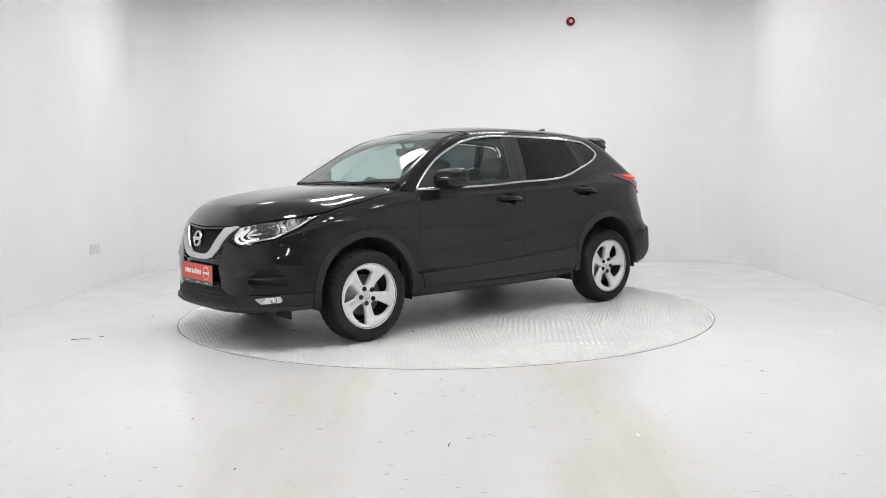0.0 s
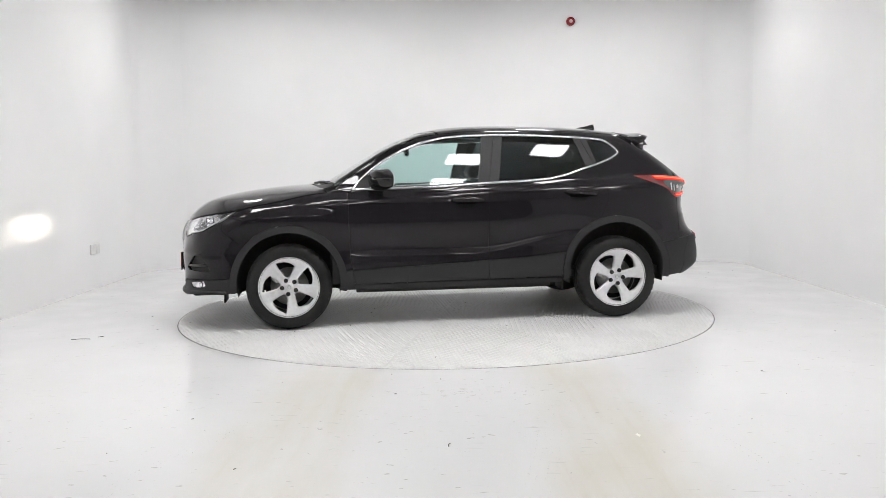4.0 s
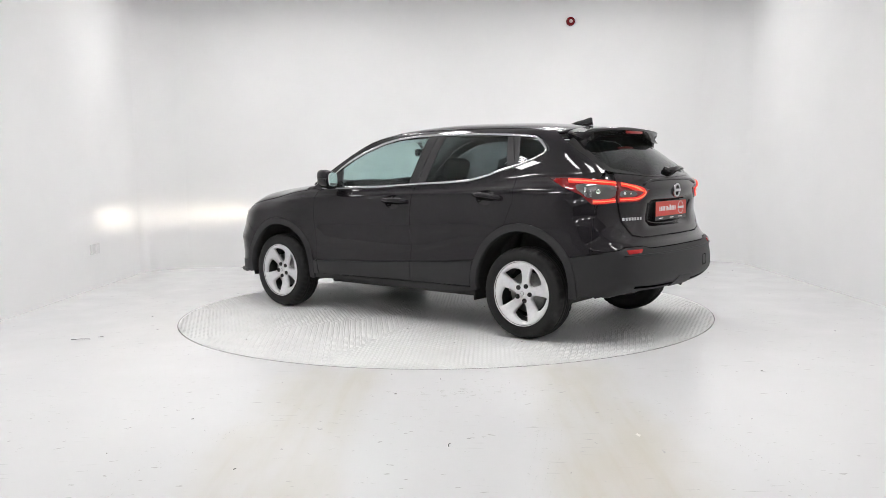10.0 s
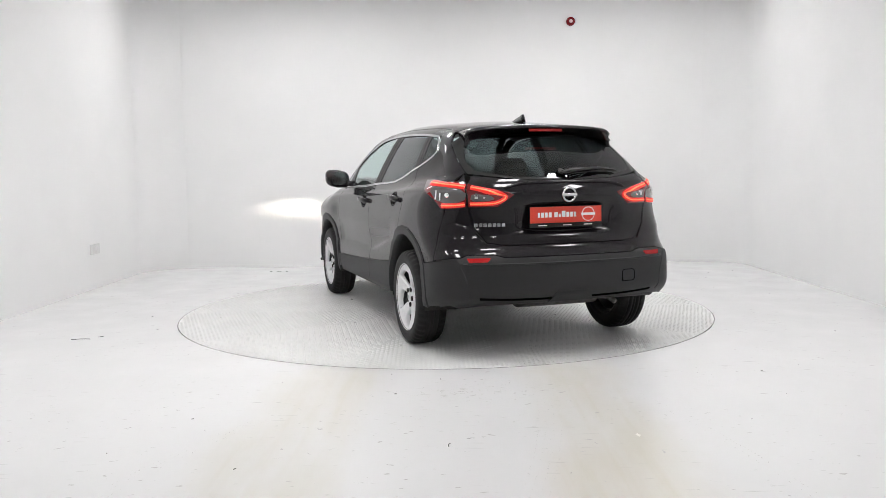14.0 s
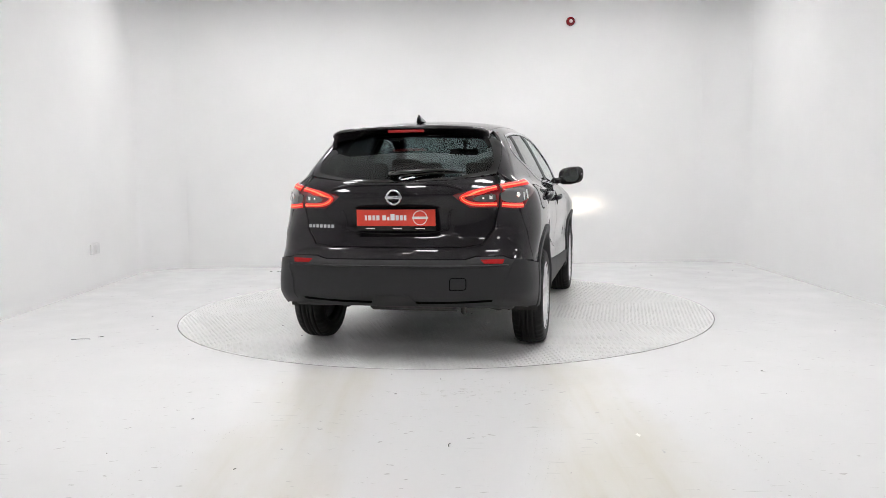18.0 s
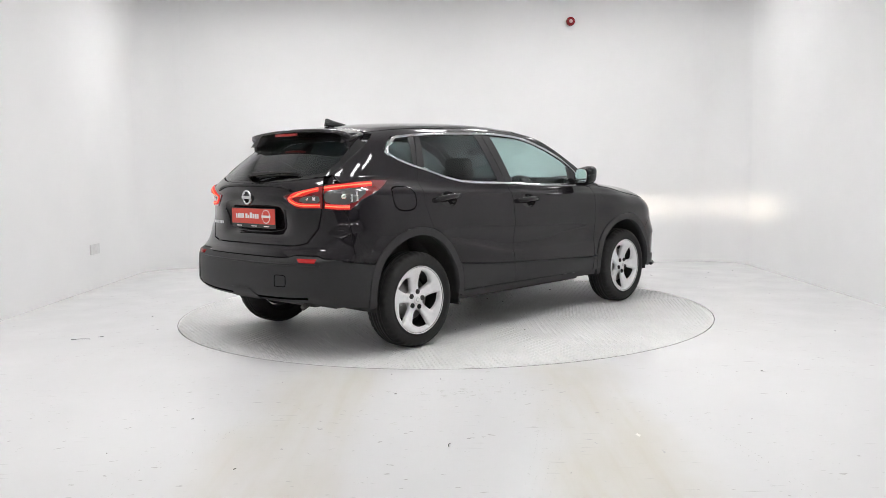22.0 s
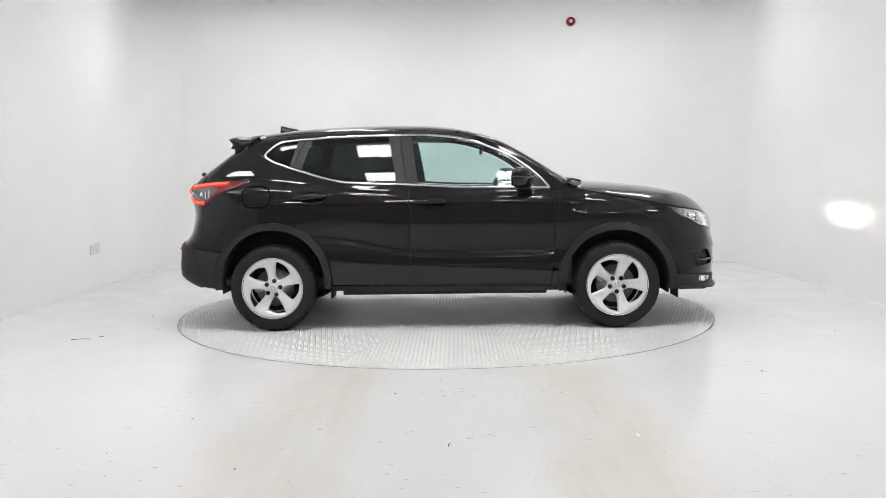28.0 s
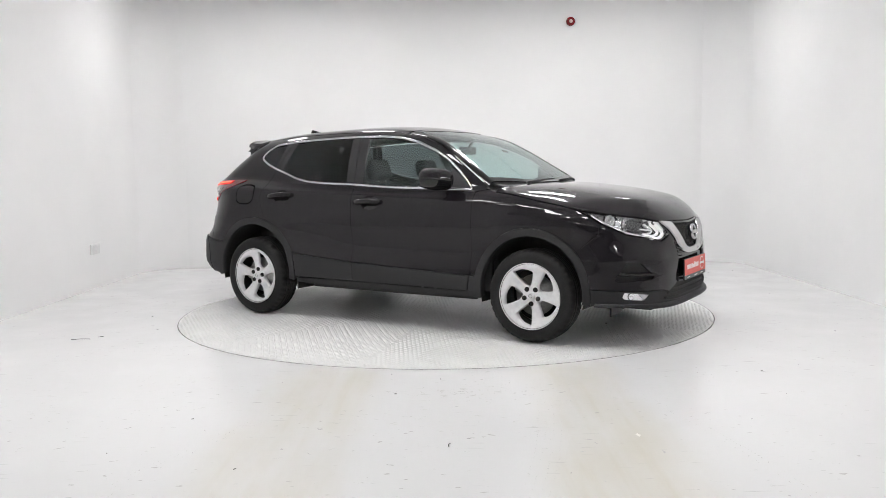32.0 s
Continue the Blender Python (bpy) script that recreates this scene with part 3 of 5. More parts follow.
def turntable():
    """Ten steel sectors with raised studs, white paint worn grey."""
    top = thing("turntable", "round turntable of white painted chequer plate sectors", "turntable")
    rnd = random.Random(4)
    step = 2 * math.pi / 10
    for k in range(10):
        a0 = k * step
        n = 18
        g = 0.0012
        bm = bmesh.new()
        arc_pts = [(DISC_R * math.cos(a0 + step * i / n), DISC_R * math.sin(a0 + step * i / n)) for i in range(n + 1)]
        pts = [(0.0, 0.0), *arc_pts]
        mid = (math.cos(a0 + step / 2), math.sin(a0 + step / 2))
        off = g / math.sin(step / 2)
        pts = [(x * (1 - g) + mid[0] * off * 0.6, y * (1 - g) + mid[1] * off * 0.6) for x, y in pts]
        up = [bm.verts.new((x, y, 0.002)) for x, y in pts]
        lo = [bm.verts.new((x, y, 0.0006)) for x, y in pts]
        bm.faces.new(up)
        for i in range(len(up)):
            bm.faces.new((up[i], lo[i], lo[(i + 1) % len(up)], up[(i + 1) % len(up)]))
        bmesh.ops.recalc_face_normals(bm, faces=bm.faces)
        sector = part("sector", bm, PLATE, top, smooth=False)
        # studs, alternately crossed, laid along the sector's own middle line
        c = 0.030
        th = a0 + step / 2
        u = np.arange(0.02, DISC_R, c)
        v = np.arange(-0.72, 0.72, c)
        U, V = np.meshgrid(u, v, indexing="ij")
        I, J = np.meshgrid(np.arange(len(u)), np.arange(len(v)), indexing="ij")
        keep = (np.abs(V) < U * math.tan(step / 2) - 0.012) & (np.hypot(U, V) < DISC_R - 0.016)
        U, V, odd = U[keep], V[keep], ((I + J) % 2)[keep].astype(bool)
        al, aw = 0.0145, 0.0048
        t = np.where(odd, radians(45), radians(-45))
        ct, st = np.cos(t), np.sin(t)
        shape = [(-al, 0, 0), (0, -aw, 0), (al, 0, 0), (0, aw, 0), (-al * 0.55, 0, 0.0026), (al * 0.55, 0, 0.0026)]
        X = np.stack([U + ct * x - st * y for x, y, z in shape], 1)
        Y = np.stack([V + st * x + ct * y for x, y, z in shape], 1)
        Z = np.tile([0.002 + z for _, _, z in shape], (len(U), 1))
        W = np.stack([math.cos(th) * X - math.sin(th) * Y, math.sin(th) * X + math.cos(th) * Y, Z], -1).reshape(-1, 3)
        F = []
        for i in range(len(U)):
            b = 6 * i
            F += [(b, b + 1, b + 4), (b + 1, b + 5, b + 4), (b + 1, b + 2, b + 5), (b + 2, b + 3, b + 5), (b + 3, b + 4, b + 5), (b + 3, b, b + 4)]
        me = bpy.data.meshes.new("studs")
        me.from_pydata(W.tolist(), [], F)
        tagged(part("studs", me, PLATE, sector), kind="stuff")
    # crumbs of black rubber on the deck
    bm = bmesh.new()
    for i in range(24):
        r, a = DISC_R * math.sqrt(rnd.random()) * 0.98, rnd.uniform(0, 2 * math.pi)
        s = rnd.choice((0.003, 0.004, 0.006, 0.010))
        add_box(bm, (-s, -s * 0.4, 0), (s, s * 0.4, s * 0.5), 0, pose(r * math.cos(a), r * math.sin(a), 0.0025, 0, 0, rnd.uniform(0, 180)))
    tagged(part("crumbs", bm, RUBBER, top, smooth=False), kind="stuff")
    return top


TURNTABLE = turntable()


def disc_gap():
    """A flat dark sheet; its rim stands in for the gap's shade."""
    bm = bmesh.new()
    n = 200
    for i in range(n):
        a, b = 2 * math.pi * i / n, 2 * math.pi * (i + 1) / n
        q = [(0.0, a), (DISC_R + 0.007, a), (DISC_R + 0.007, b)]
        bm.faces.new([bm.verts.new((r * math.cos(t), r * math.sin(t), 0.0004)) for r, t in q])
    tagged(part("gap_shade_sheet", bm, DARK, smooth=False), "flat dark sheet in place of the shaded gap round the turntable", "gap", kind="structure")


disc_gap()


def floor_crumbs():
    """Bits of rubber and flakes of paint on the floor, thickest towards the camera."""
    rnd = random.Random(11)
    bm = bmesh.new()
    for i in range(110):
        x, y = rnd.uniform(-3.4, 3.4), rnd.uniform(-5.2, 3.3)
        if math.hypot(x, y) < DISC_R + 0.03:
            continue
        s = rnd.choice((0.0018, 0.0022, 0.003, 0.004, 0.006))
        add_box(bm, (-s, -s * 0.35, 0), (s, s * 0.35, s * 0.4), 0, pose(x, y, 0.0005, 0, 0, rnd.uniform(0, 180)))
    tagged(part("floor_crumbs", bm, RUBBER, smooth=False), "small black crumbs scattered on the floor", "debris", kind="stuff")
    for x, y, w, a in ((-2.05, 2.95, 0.05, 10), (-1.95, 2.93, 0.03, 40), (-2.15, 2.96, 0.03, -20), (1.02, 2.5, 0.04, 5), (2.35, 2.1, 0.03, 15), (-2.62, -1.10, 0.04, 10), (-2.74, -1.18, 0.14, 6), (0.0, -3.72, 0.04, 80)):
        tagged(part("rubber_shred", tube([pose(x, y, 0, 0, 0, a) @ Vector(p) for p in ((-w / 2, 0, 0.004), (0, 0.004, 0.006), (w / 2, 0, 0.004))], 0.002, 5), RUBBER), "thin shred of black rubber on the floor", "debris", "shreds on the floor")


floor_crumbs()


def floor_marks():
    """Chipped paint and dotted tread prints in front of the disc."""
    rnd = random.Random(23)

    def sliver(bm, x, y, long, wide, turn, kinks=3):
        c, s = math.cos(turn), math.sin(turn)
        a, b = [], []
        for i in range(kinks + 2):
            u = long * (i / (kinks + 1) - 0.5)
            w = wide * (0.15 if i in (0, kinks + 1) else rnd.uniform(0.4, 1.0))
            v = rnd.uniform(-wide, wide) * 0.8
            a.append(bm.verts.new((x + c * u - s * (v + w), y + s * u + c * (v + w), 0.0006)))
            b.append(bm.verts.new((x + c * u - s * (v - w), y + s * u + c * (v - w), 0.0006)))
        for i in range(kinks + 1):
            bm.faces.new((b[i], b[i + 1], a[i + 1], a[i]))

    bm = bmesh.new()
    for cx, cy, sx, sy, n in ((0.08, -2.85, 0.20, 0.09, 90), (0.45, -2.75, 0.25, 0.12, 25), (-0.15, -3.3, 0.5, 0.35, 40), (0.6, -3.1, 0.5, 0.35, 35), (1.6, -3.1, 0.6, 0.5, 30), (-1.5, -3.2, 0.6, 0.4, 25), (0, -3.0, 1.8, 0.8, 45), (-2.4, -1.2, 0.5, 1.2, 35), (2.5, -0.6, 0.5, 1.2, 35), (1.2, 2.55, 0.9, 0.25, 25), (-1.4, 2.6, 0.8, 0.25, 25)):
        for i in range(n):
            x, y = rnd.gauss(cx, sx), rnd.gauss(cy, sy)
            if math.hypot(x, y) < DISC_R + 0.05 or abs(x) > 3.6 or y > 3.4:
                continue
            sliver(bm, x, y, rnd.choice((0.008, 0.012, 0.02, 0.03, 0.05)), rnd.choice((0.001, 0.002, 0.0035, 0.006)), rnd.gauss(0, 0.7), rnd.choice((2, 3, 4)))
    for x, y, long, wide in ((-0.62, -3.45, 0.03, 0.012), (0.10, -3.62, 0.04, 0.006), (0.16, -3.60, 0.02, 0.008), (-0.60, -3.2, 0.02, 0.01)):
        sliver(bm, x, y, long, wide, 0.1, 5)
    tagged(part("paint_chips", bm, CHIP, smooth=False), "grey chips and scratches in the white floor paint", "floor marks", kind="stuff")
    bm = bmesh.new()
    for x0, y0, x1, y1, bend, lanes in ((0.50, -2.55, 0.22, -4.5, 0.06, (0, 0.035, 0.075, 0.11)), (-0.98, -3.3, -1.45, -4.5, -0.05, (0, 0.03, 0.07)), (0.95, -2.7, 1.35, -4.4, 0.05, (0, 0.04))):
        for lane in lanes:
            n = int(math.hypot(x1 - x0, y1 - y0) / 0.028)
            for i in range(n):
                t = i / n
                if rnd.random() < 0.30 + 0.35 * math.sin(9 * t + 40 * lane) ** 2:
                    continue
                x = x0 + (x1 - x0) * t + bend * math.sin(math.pi * t) + lane + rnd.gauss(0, 0.0015)
                y = y0 + (y1 - y0) * t
                sliver(bm, x, y, rnd.uniform(0.010, 0.022), rnd.uniform(0.0014, 0.0028), math.pi / 2 + rnd.gauss(0, 0.4), 1)
    tagged(part("tread_prints", bm, PRINT, smooth=False), "faint dotted tyre tread prints on the floor", "floor marks", kind="stuff")


floor_marks()

# ---------------------------------------------------------------- the car

ARCH_F, ARCH_R = (1.323, 0.36), (-1.318, 0.385)
WHEEL_X, WHEEL_Z = 1.323, 0.331


def arc(c, r, a, b, n=14):
    return [(c[0] + r * math.cos(radians(a + (b - a) * i / n)), c[1] + r * math.sin(radians(a + (b - a) * i / n))) for i in range(n + 1)]


MOULD = [(0.87, 0.45), (0.83, 0.452), (0.49, 0.463), (0.06, 0.482), (-0.26, 0.50), (-0.59, 0.52), (-0.89, 0.548)]
BELT = [(0.815, 1.078), (0.5, 1.083), (0.07, 1.093), (-0.28, 1.115), (-0.58, 1.125), (-0.78, 1.138), (-0.93, 1.17), (-1.06, 1.213), (-1.19, 1.25), (-1.32, 1.297), (-1.385, 1.335)]
HEAD = [(-1.385, 1.335), (-1.405, 1.352), (-1.345, 1.412), (-1.27, 1.457), (-1.08, 1.475), (-0.82, 1.49), (-0.55, 1.498), (-0.33, 1.50), (-0.11, 1.497), (0.07, 1.48), (0.25, 1.44), (0.43, 1.372), (0.56, 1.305), (0.67, 1.225), (0.76, 1.145), (0.815, 1.078)]


def oval(x, z, a, b, n=24):
    return [(x + a * math.cos(2 * math.pi * i / n), z + b * math.sin(2 * math.pi * i / n)) for i in range(n)]


def skin_at(P, off=0.0):
    """A place on the skin with its own axes: y outwards, z up along the skin."""
    P = np.asarray(P, float)
    n = Vector(normals(P[None])[0])
    z = (Vector((0, 0, 1)) - n * n.z).normalized()
    x = n.cross(z)
    m = Matrix((x, n, z)).transposed().to_4x4()
    return Matrix.Translation(Vector(P) + n * off) @ m


def front_end(car):
    # bumper corners
    lamp_low = [(0.383, 0.752), (0.49, 0.712), (0.616, 0.741), (0.74, 0.767)]
    me = panel(np.concatenate([on_front(lamp_low), on_side([(1.955, 0.781), (1.86, 0.829), (1.822, 0.850), (1.822, 0.775), (1.687, 0.667), *arc(ARCH_F, 0.452, 40, 6, 5), (1.771, 0.41)]),
                               on_front([(0.66, 0.392), (0.50, 0.385), (0.43, 0.368), (0.345, 0.405), (0.285, 0.435), (0.29, 0.52), (0.315, 0.62), (0.362, 0.735)])]), "front", grid=0.03, gap=0.0012,
               holes=[on_front([(0.575, 0.482), (0.69, 0.58), (0.775, 0.59), (0.785, 0.555), (0.815, 0.48), (0.805, 0.455), (0.60, 0.46)])])
    pair("front_bumper", me, PAINT, car)
    me = panel(on_front([(0.55, 0.475), (0.68, 0.6), (0.795, 0.61), (0.84, 0.47), (0.82, 0.43), (0.58, 0.44)]), "front", grid=0.03, off=-0.035, gap=0, depth=0)
    pair("side_intake", me, GRILLE, car, "black honeycomb side intake")
    me = strip(on_front([(0.585, 0.497), (0.70, 0.502), (0.80, 0.508)]), 0.02, "front", off=-0.004, depth=0.03)
    pair("intake_blade", me, GLOSS_BLACK, car)
    # lower skirt and lip
    me = panel(np.concatenate([on_front([(0.46, 0.362), (0.50, 0.38), (0.66, 0.387)]), on_side([(1.772, 0.405), (1.768, 0.292)]), on_front([(0.62, 0.275), (0.3, 0.27), (0.0, 0.27), (0.0, 0.295), (0.3, 0.302), (0.535, 0.318)])]), "front", grid=0.03,
               holes=[on_front([(0.625, 0.363), (0.70, 0.376), (0.775, 0.386), (0.785, 0.355), (0.772, 0.337), (0.66, 0.322)])], off=0.004)
    pair("front_skirt", me, CLADDING, car, "matt black lower skirt")
    lip = np.concatenate([on_side([(1.80, 0.305), (1.90, 0.303)]), on_front([(0.74, 0.30), (0.6, 0.287), (0.4, 0.283), (0.2, 0.282), (0, 0.282)])])
    me = strip(np.concatenate([lip, lip[-2::-1] * [1, -1, 1]]), 0.022, "front", off=0.022, depth=0.036, crown=0.006)
    part("front_lip", me, CLADDING, car, "jutting matt black front lip")
    # fog lamps
    me = panel(on_front([(0.622, 0.362), (0.70, 0.376), (0.778, 0.387), (0.789, 0.355), (0.775, 0.336), (0.658, 0.32)]), "front", grid=0.02, off=-0.012, gap=0, depth=0.0)
    for o, s in zip(pair("fog_lamp", me, LAMP_BOWL, car, "bright fog lamp and white trim"), (1, -1)):
        g = panel(on_front([(0.66, 0.33), (0.70, 0.372), (0.622, 0.362)]), "front", grid=0.02, off=-0.004, gap=0.001, depth=0.006)
        part("white_trim", g if s > 0 else mirrored(g), SILVER, o)
        P = on_front([(0.738, 0.357)])[0] * [1, s, 1]
        part("lens", lathe([(0, 0.004), (0.018, 0.0), (0.024, -0.008), (0.024, -0.014), (0, -0.014)], 24, skin_at(P, -0.004)), LAMP_GLASS, o)
    # grille: dark backing, honeycomb bars, chrome V, badge
    inner = [(0, 0.848), (0.35, 0.845), (0.29, 0.755), (0.115, 0.665), (0.0, 0.655)]
    me = panel(both(on_front([(0, 0.842), (0.40, 0.848), (0.30, 0.745), (0.15, 0.635), (0.0, 0.63)])), "front", grid=0.04, off=-0.045, gap=0, depth=0)
    part("grille_back", me, DARK, car)
    bm = bmesh.new()
    for row in range(8):
        for col in range(-14, 15):
            y0, z0 = (col + 0.5 * (row % 2)) * 0.028, 0.667 + row * 0.0245
            half = np.interp(z0, [0.66, 0.755, 0.845], [0.145, 0.275, 0.335])
            if abs(y0) > half - 0.004:
                continue
            pts = [(y0 + 0.0155 * math.sin(k * math.pi / 3), z0 + 0.0155 * math.cos(k * math.pi / 3)) for k in range(7)]
            S = on_front(pts)
            S[:, 0] -= 0.022
            add_tube(bm, [tuple(p) for p in S[:3]], 0.0026, 4)
            add_tube(bm, [tuple(p) for p in S[2:4]], 0.0026, 4)
    me = strip(np.concatenate([on_front([(0.33, 0.845), (0.15, 0.836), (0, 0.831)]), on_front([(0.15, 0.836), (0.33, 0.845)]) * [1, -1, 1]]), 0.014, "front", off=-0.006, depth=0.04)
    part("grille_top_strip", me, GLOSS_BLACK, car)
    part("grille_mesh", bm, GLOSS_BLACK, car, "black honeycomb grille")
    vee = [(0.442, 0.852), (0.375, 0.80), (0.312, 0.725), (0.275, 0.675), (0.21, 0.628), (0.14, 0.613), (0.0, 0.609)]
    vin = [(0.0, 0.642), (0.09, 0.645), (0.15, 0.656), (0.198, 0.686), (0.244, 0.735), (0.282, 0.785), (0.318, 0.838)]
    me = panel(np.concatenate([on_front(vee), on_front(vin)]), "front", grid=0.025, off=0.006, gap=0.0, depth=0.04, pillow=0.008)
    pair("grille_vee", me, SATIN_CHROME, car, "satin chrome V-shaped grille surround")
    at = skin_at(on_front([(0, 0.752)])[0], 0.0)
    badge = part("badge", lathe([(0.041, -0.004), (0.043, 0.009), (0.050, 0.013), (0.057, 0.009), (0.059, -0.02), (0.04, -0.02)], 40, at), CHROME, car, "round chrome badge")
    part("bar", box((-0.062, -0.004, -0.013), (0.062, 0.014, 0.013), 0.004, at), CHROME, badge)
    part("backing", lathe([(0, -0.008), (0.043, -0.008), (0.043, -0.02)], 30, at), GLOSS_BLACK, badge)
    # bay behind the number plate, plate and lower intake
    me = panel(both(on_front([(0, 0.612), (0.14, 0.615), (0.2, 0.632), (0.30, 0.69), (0.33, 0.62), (0.305, 0.5), (0.30, 0.44), (0, 0.44)])), "front", grid=0.04, off=-0.012, gap=0, depth=0.0)
    part("plate_bay", me, GLOSS_BLACK, car)
    for z in (0.60, 0.625, 0.65):
        me = strip(on_front([(0.24, z), (0.318, z + 0.012)]), 0.011, "front", off=0.0, depth=0.015)
        pair("grille_slat", me, GLOSS_BLACK, car)
    me = strip(np.concatenate([on_front([(0.31, 0.44), (0.26, 0.430), (0.2, 0.427), (0, 0.426)]), on_front([(0.2, 0.427), (0.26, 0.430), (0.31, 0.44)]) * [1, -1, 1]]), 0.03, "front", off=0.004, depth=0.03)
    part("cross_bar", me, PAINT, car)
    me = panel(both(on_front([(0, 0.45), (0.36, 0.45), (0.46, 0.38), (0.58, 0.31), (0.45, 0.268), (0, 0.262)])), "front", grid=0.04, off=-0.010, gap=0, depth=0)
    part("lower_intake", me, DARK, car, "black lower air intake")
    for z in (0.325, 0.355, 0.385):
        half = np.interp(z, [0.3, 0.42], [0.5, 0.38])
        me = strip(np.concatenate([on_front([(half, z), (0.2, z), (0, z)]), on_front([(0.2, z), (half, z)]) * [1, -1, 1]]), 0.01, "front", off=-0.004, depth=0.006)
        part("intake_slat", me, DARK, car)
    part("bumper_core", box((1.85, -0.56, 0.243), (2.10, 0.56, 0.50), 0.02), DARK, car)
    me = panel(on_front([(0.30, 0.70), (0.36, 0.72), (0.40, 0.75), (0.47, 0.862), (0.40, 0.862)]), "front", grid=0.03, off=-0.008, gap=0, depth=0.0)
    pair("lamp_filler", me, PAINT, car)
    number_plate(car, pose(2.228, 0, 0.512, 0, 0, 90) @ pose(0, 0, 0, -2, 0, 0), 0.115)


def number_plate(car, m, high):
    """A red dealer's plate: white bars and a ring in place of the writing."""
    half = high / 2
    p = part("number_plate", box((-0.265, 0.0, -half - 0.03), (0.265, 0.012, half + 0.004), 0.003, m), GLOSS_BLACK, car, "red dealer plate in a black holder", smooth=False)
    part("red_face", box((-0.26, -0.003, -half), (0.26, 0.001, half), 0.0015, m), RED_PLATE, p, "glossy red face", smooth=False)
    x = -0.205
    for w, h in ((0.022, 0.032), (0.029, 0.032), (0.026, 0.032), (0.028, 0.032), (0, 0), (0.032, 0.032), (0.022, 0.022), (0.034, 0.04), (0.028, 0.032), (0.026, 0.032), (0.024, 0.032)):
        if w:
            part("white_bar", box((x, -0.0045, -0.016), (x + w - 0.007, -0.002, -0.016 + h), 0.001, m), WHITE_INK, p, smooth=False)
            x += w
        else:
            x += 0.012
    bm = bmesh.new()
    add_lathe(bm, [(0.042, -0.0045), (0.047, -0.0045), (0.047, -0.002), (0.042, -0.002)], 36, m @ pose(0.16, 0, 0))
    part("white_ring", bm, WHITE_INK, p)
    part("ring_bar", box((0.108, -0.005, -0.008), (0.212, -0.002, 0.008), 0.001, m), WHITE_INK, p, smooth=False)
    for x, w in ((-0.2, 0.06), (-0.02, 0.06), (0.13, 0.06)):
        part("small_bar", box((x, -0.002, -half - 0.0185), (x + w, 0.001, -half - 0.0125), 0, m), WHITE_INK, p, smooth=False)


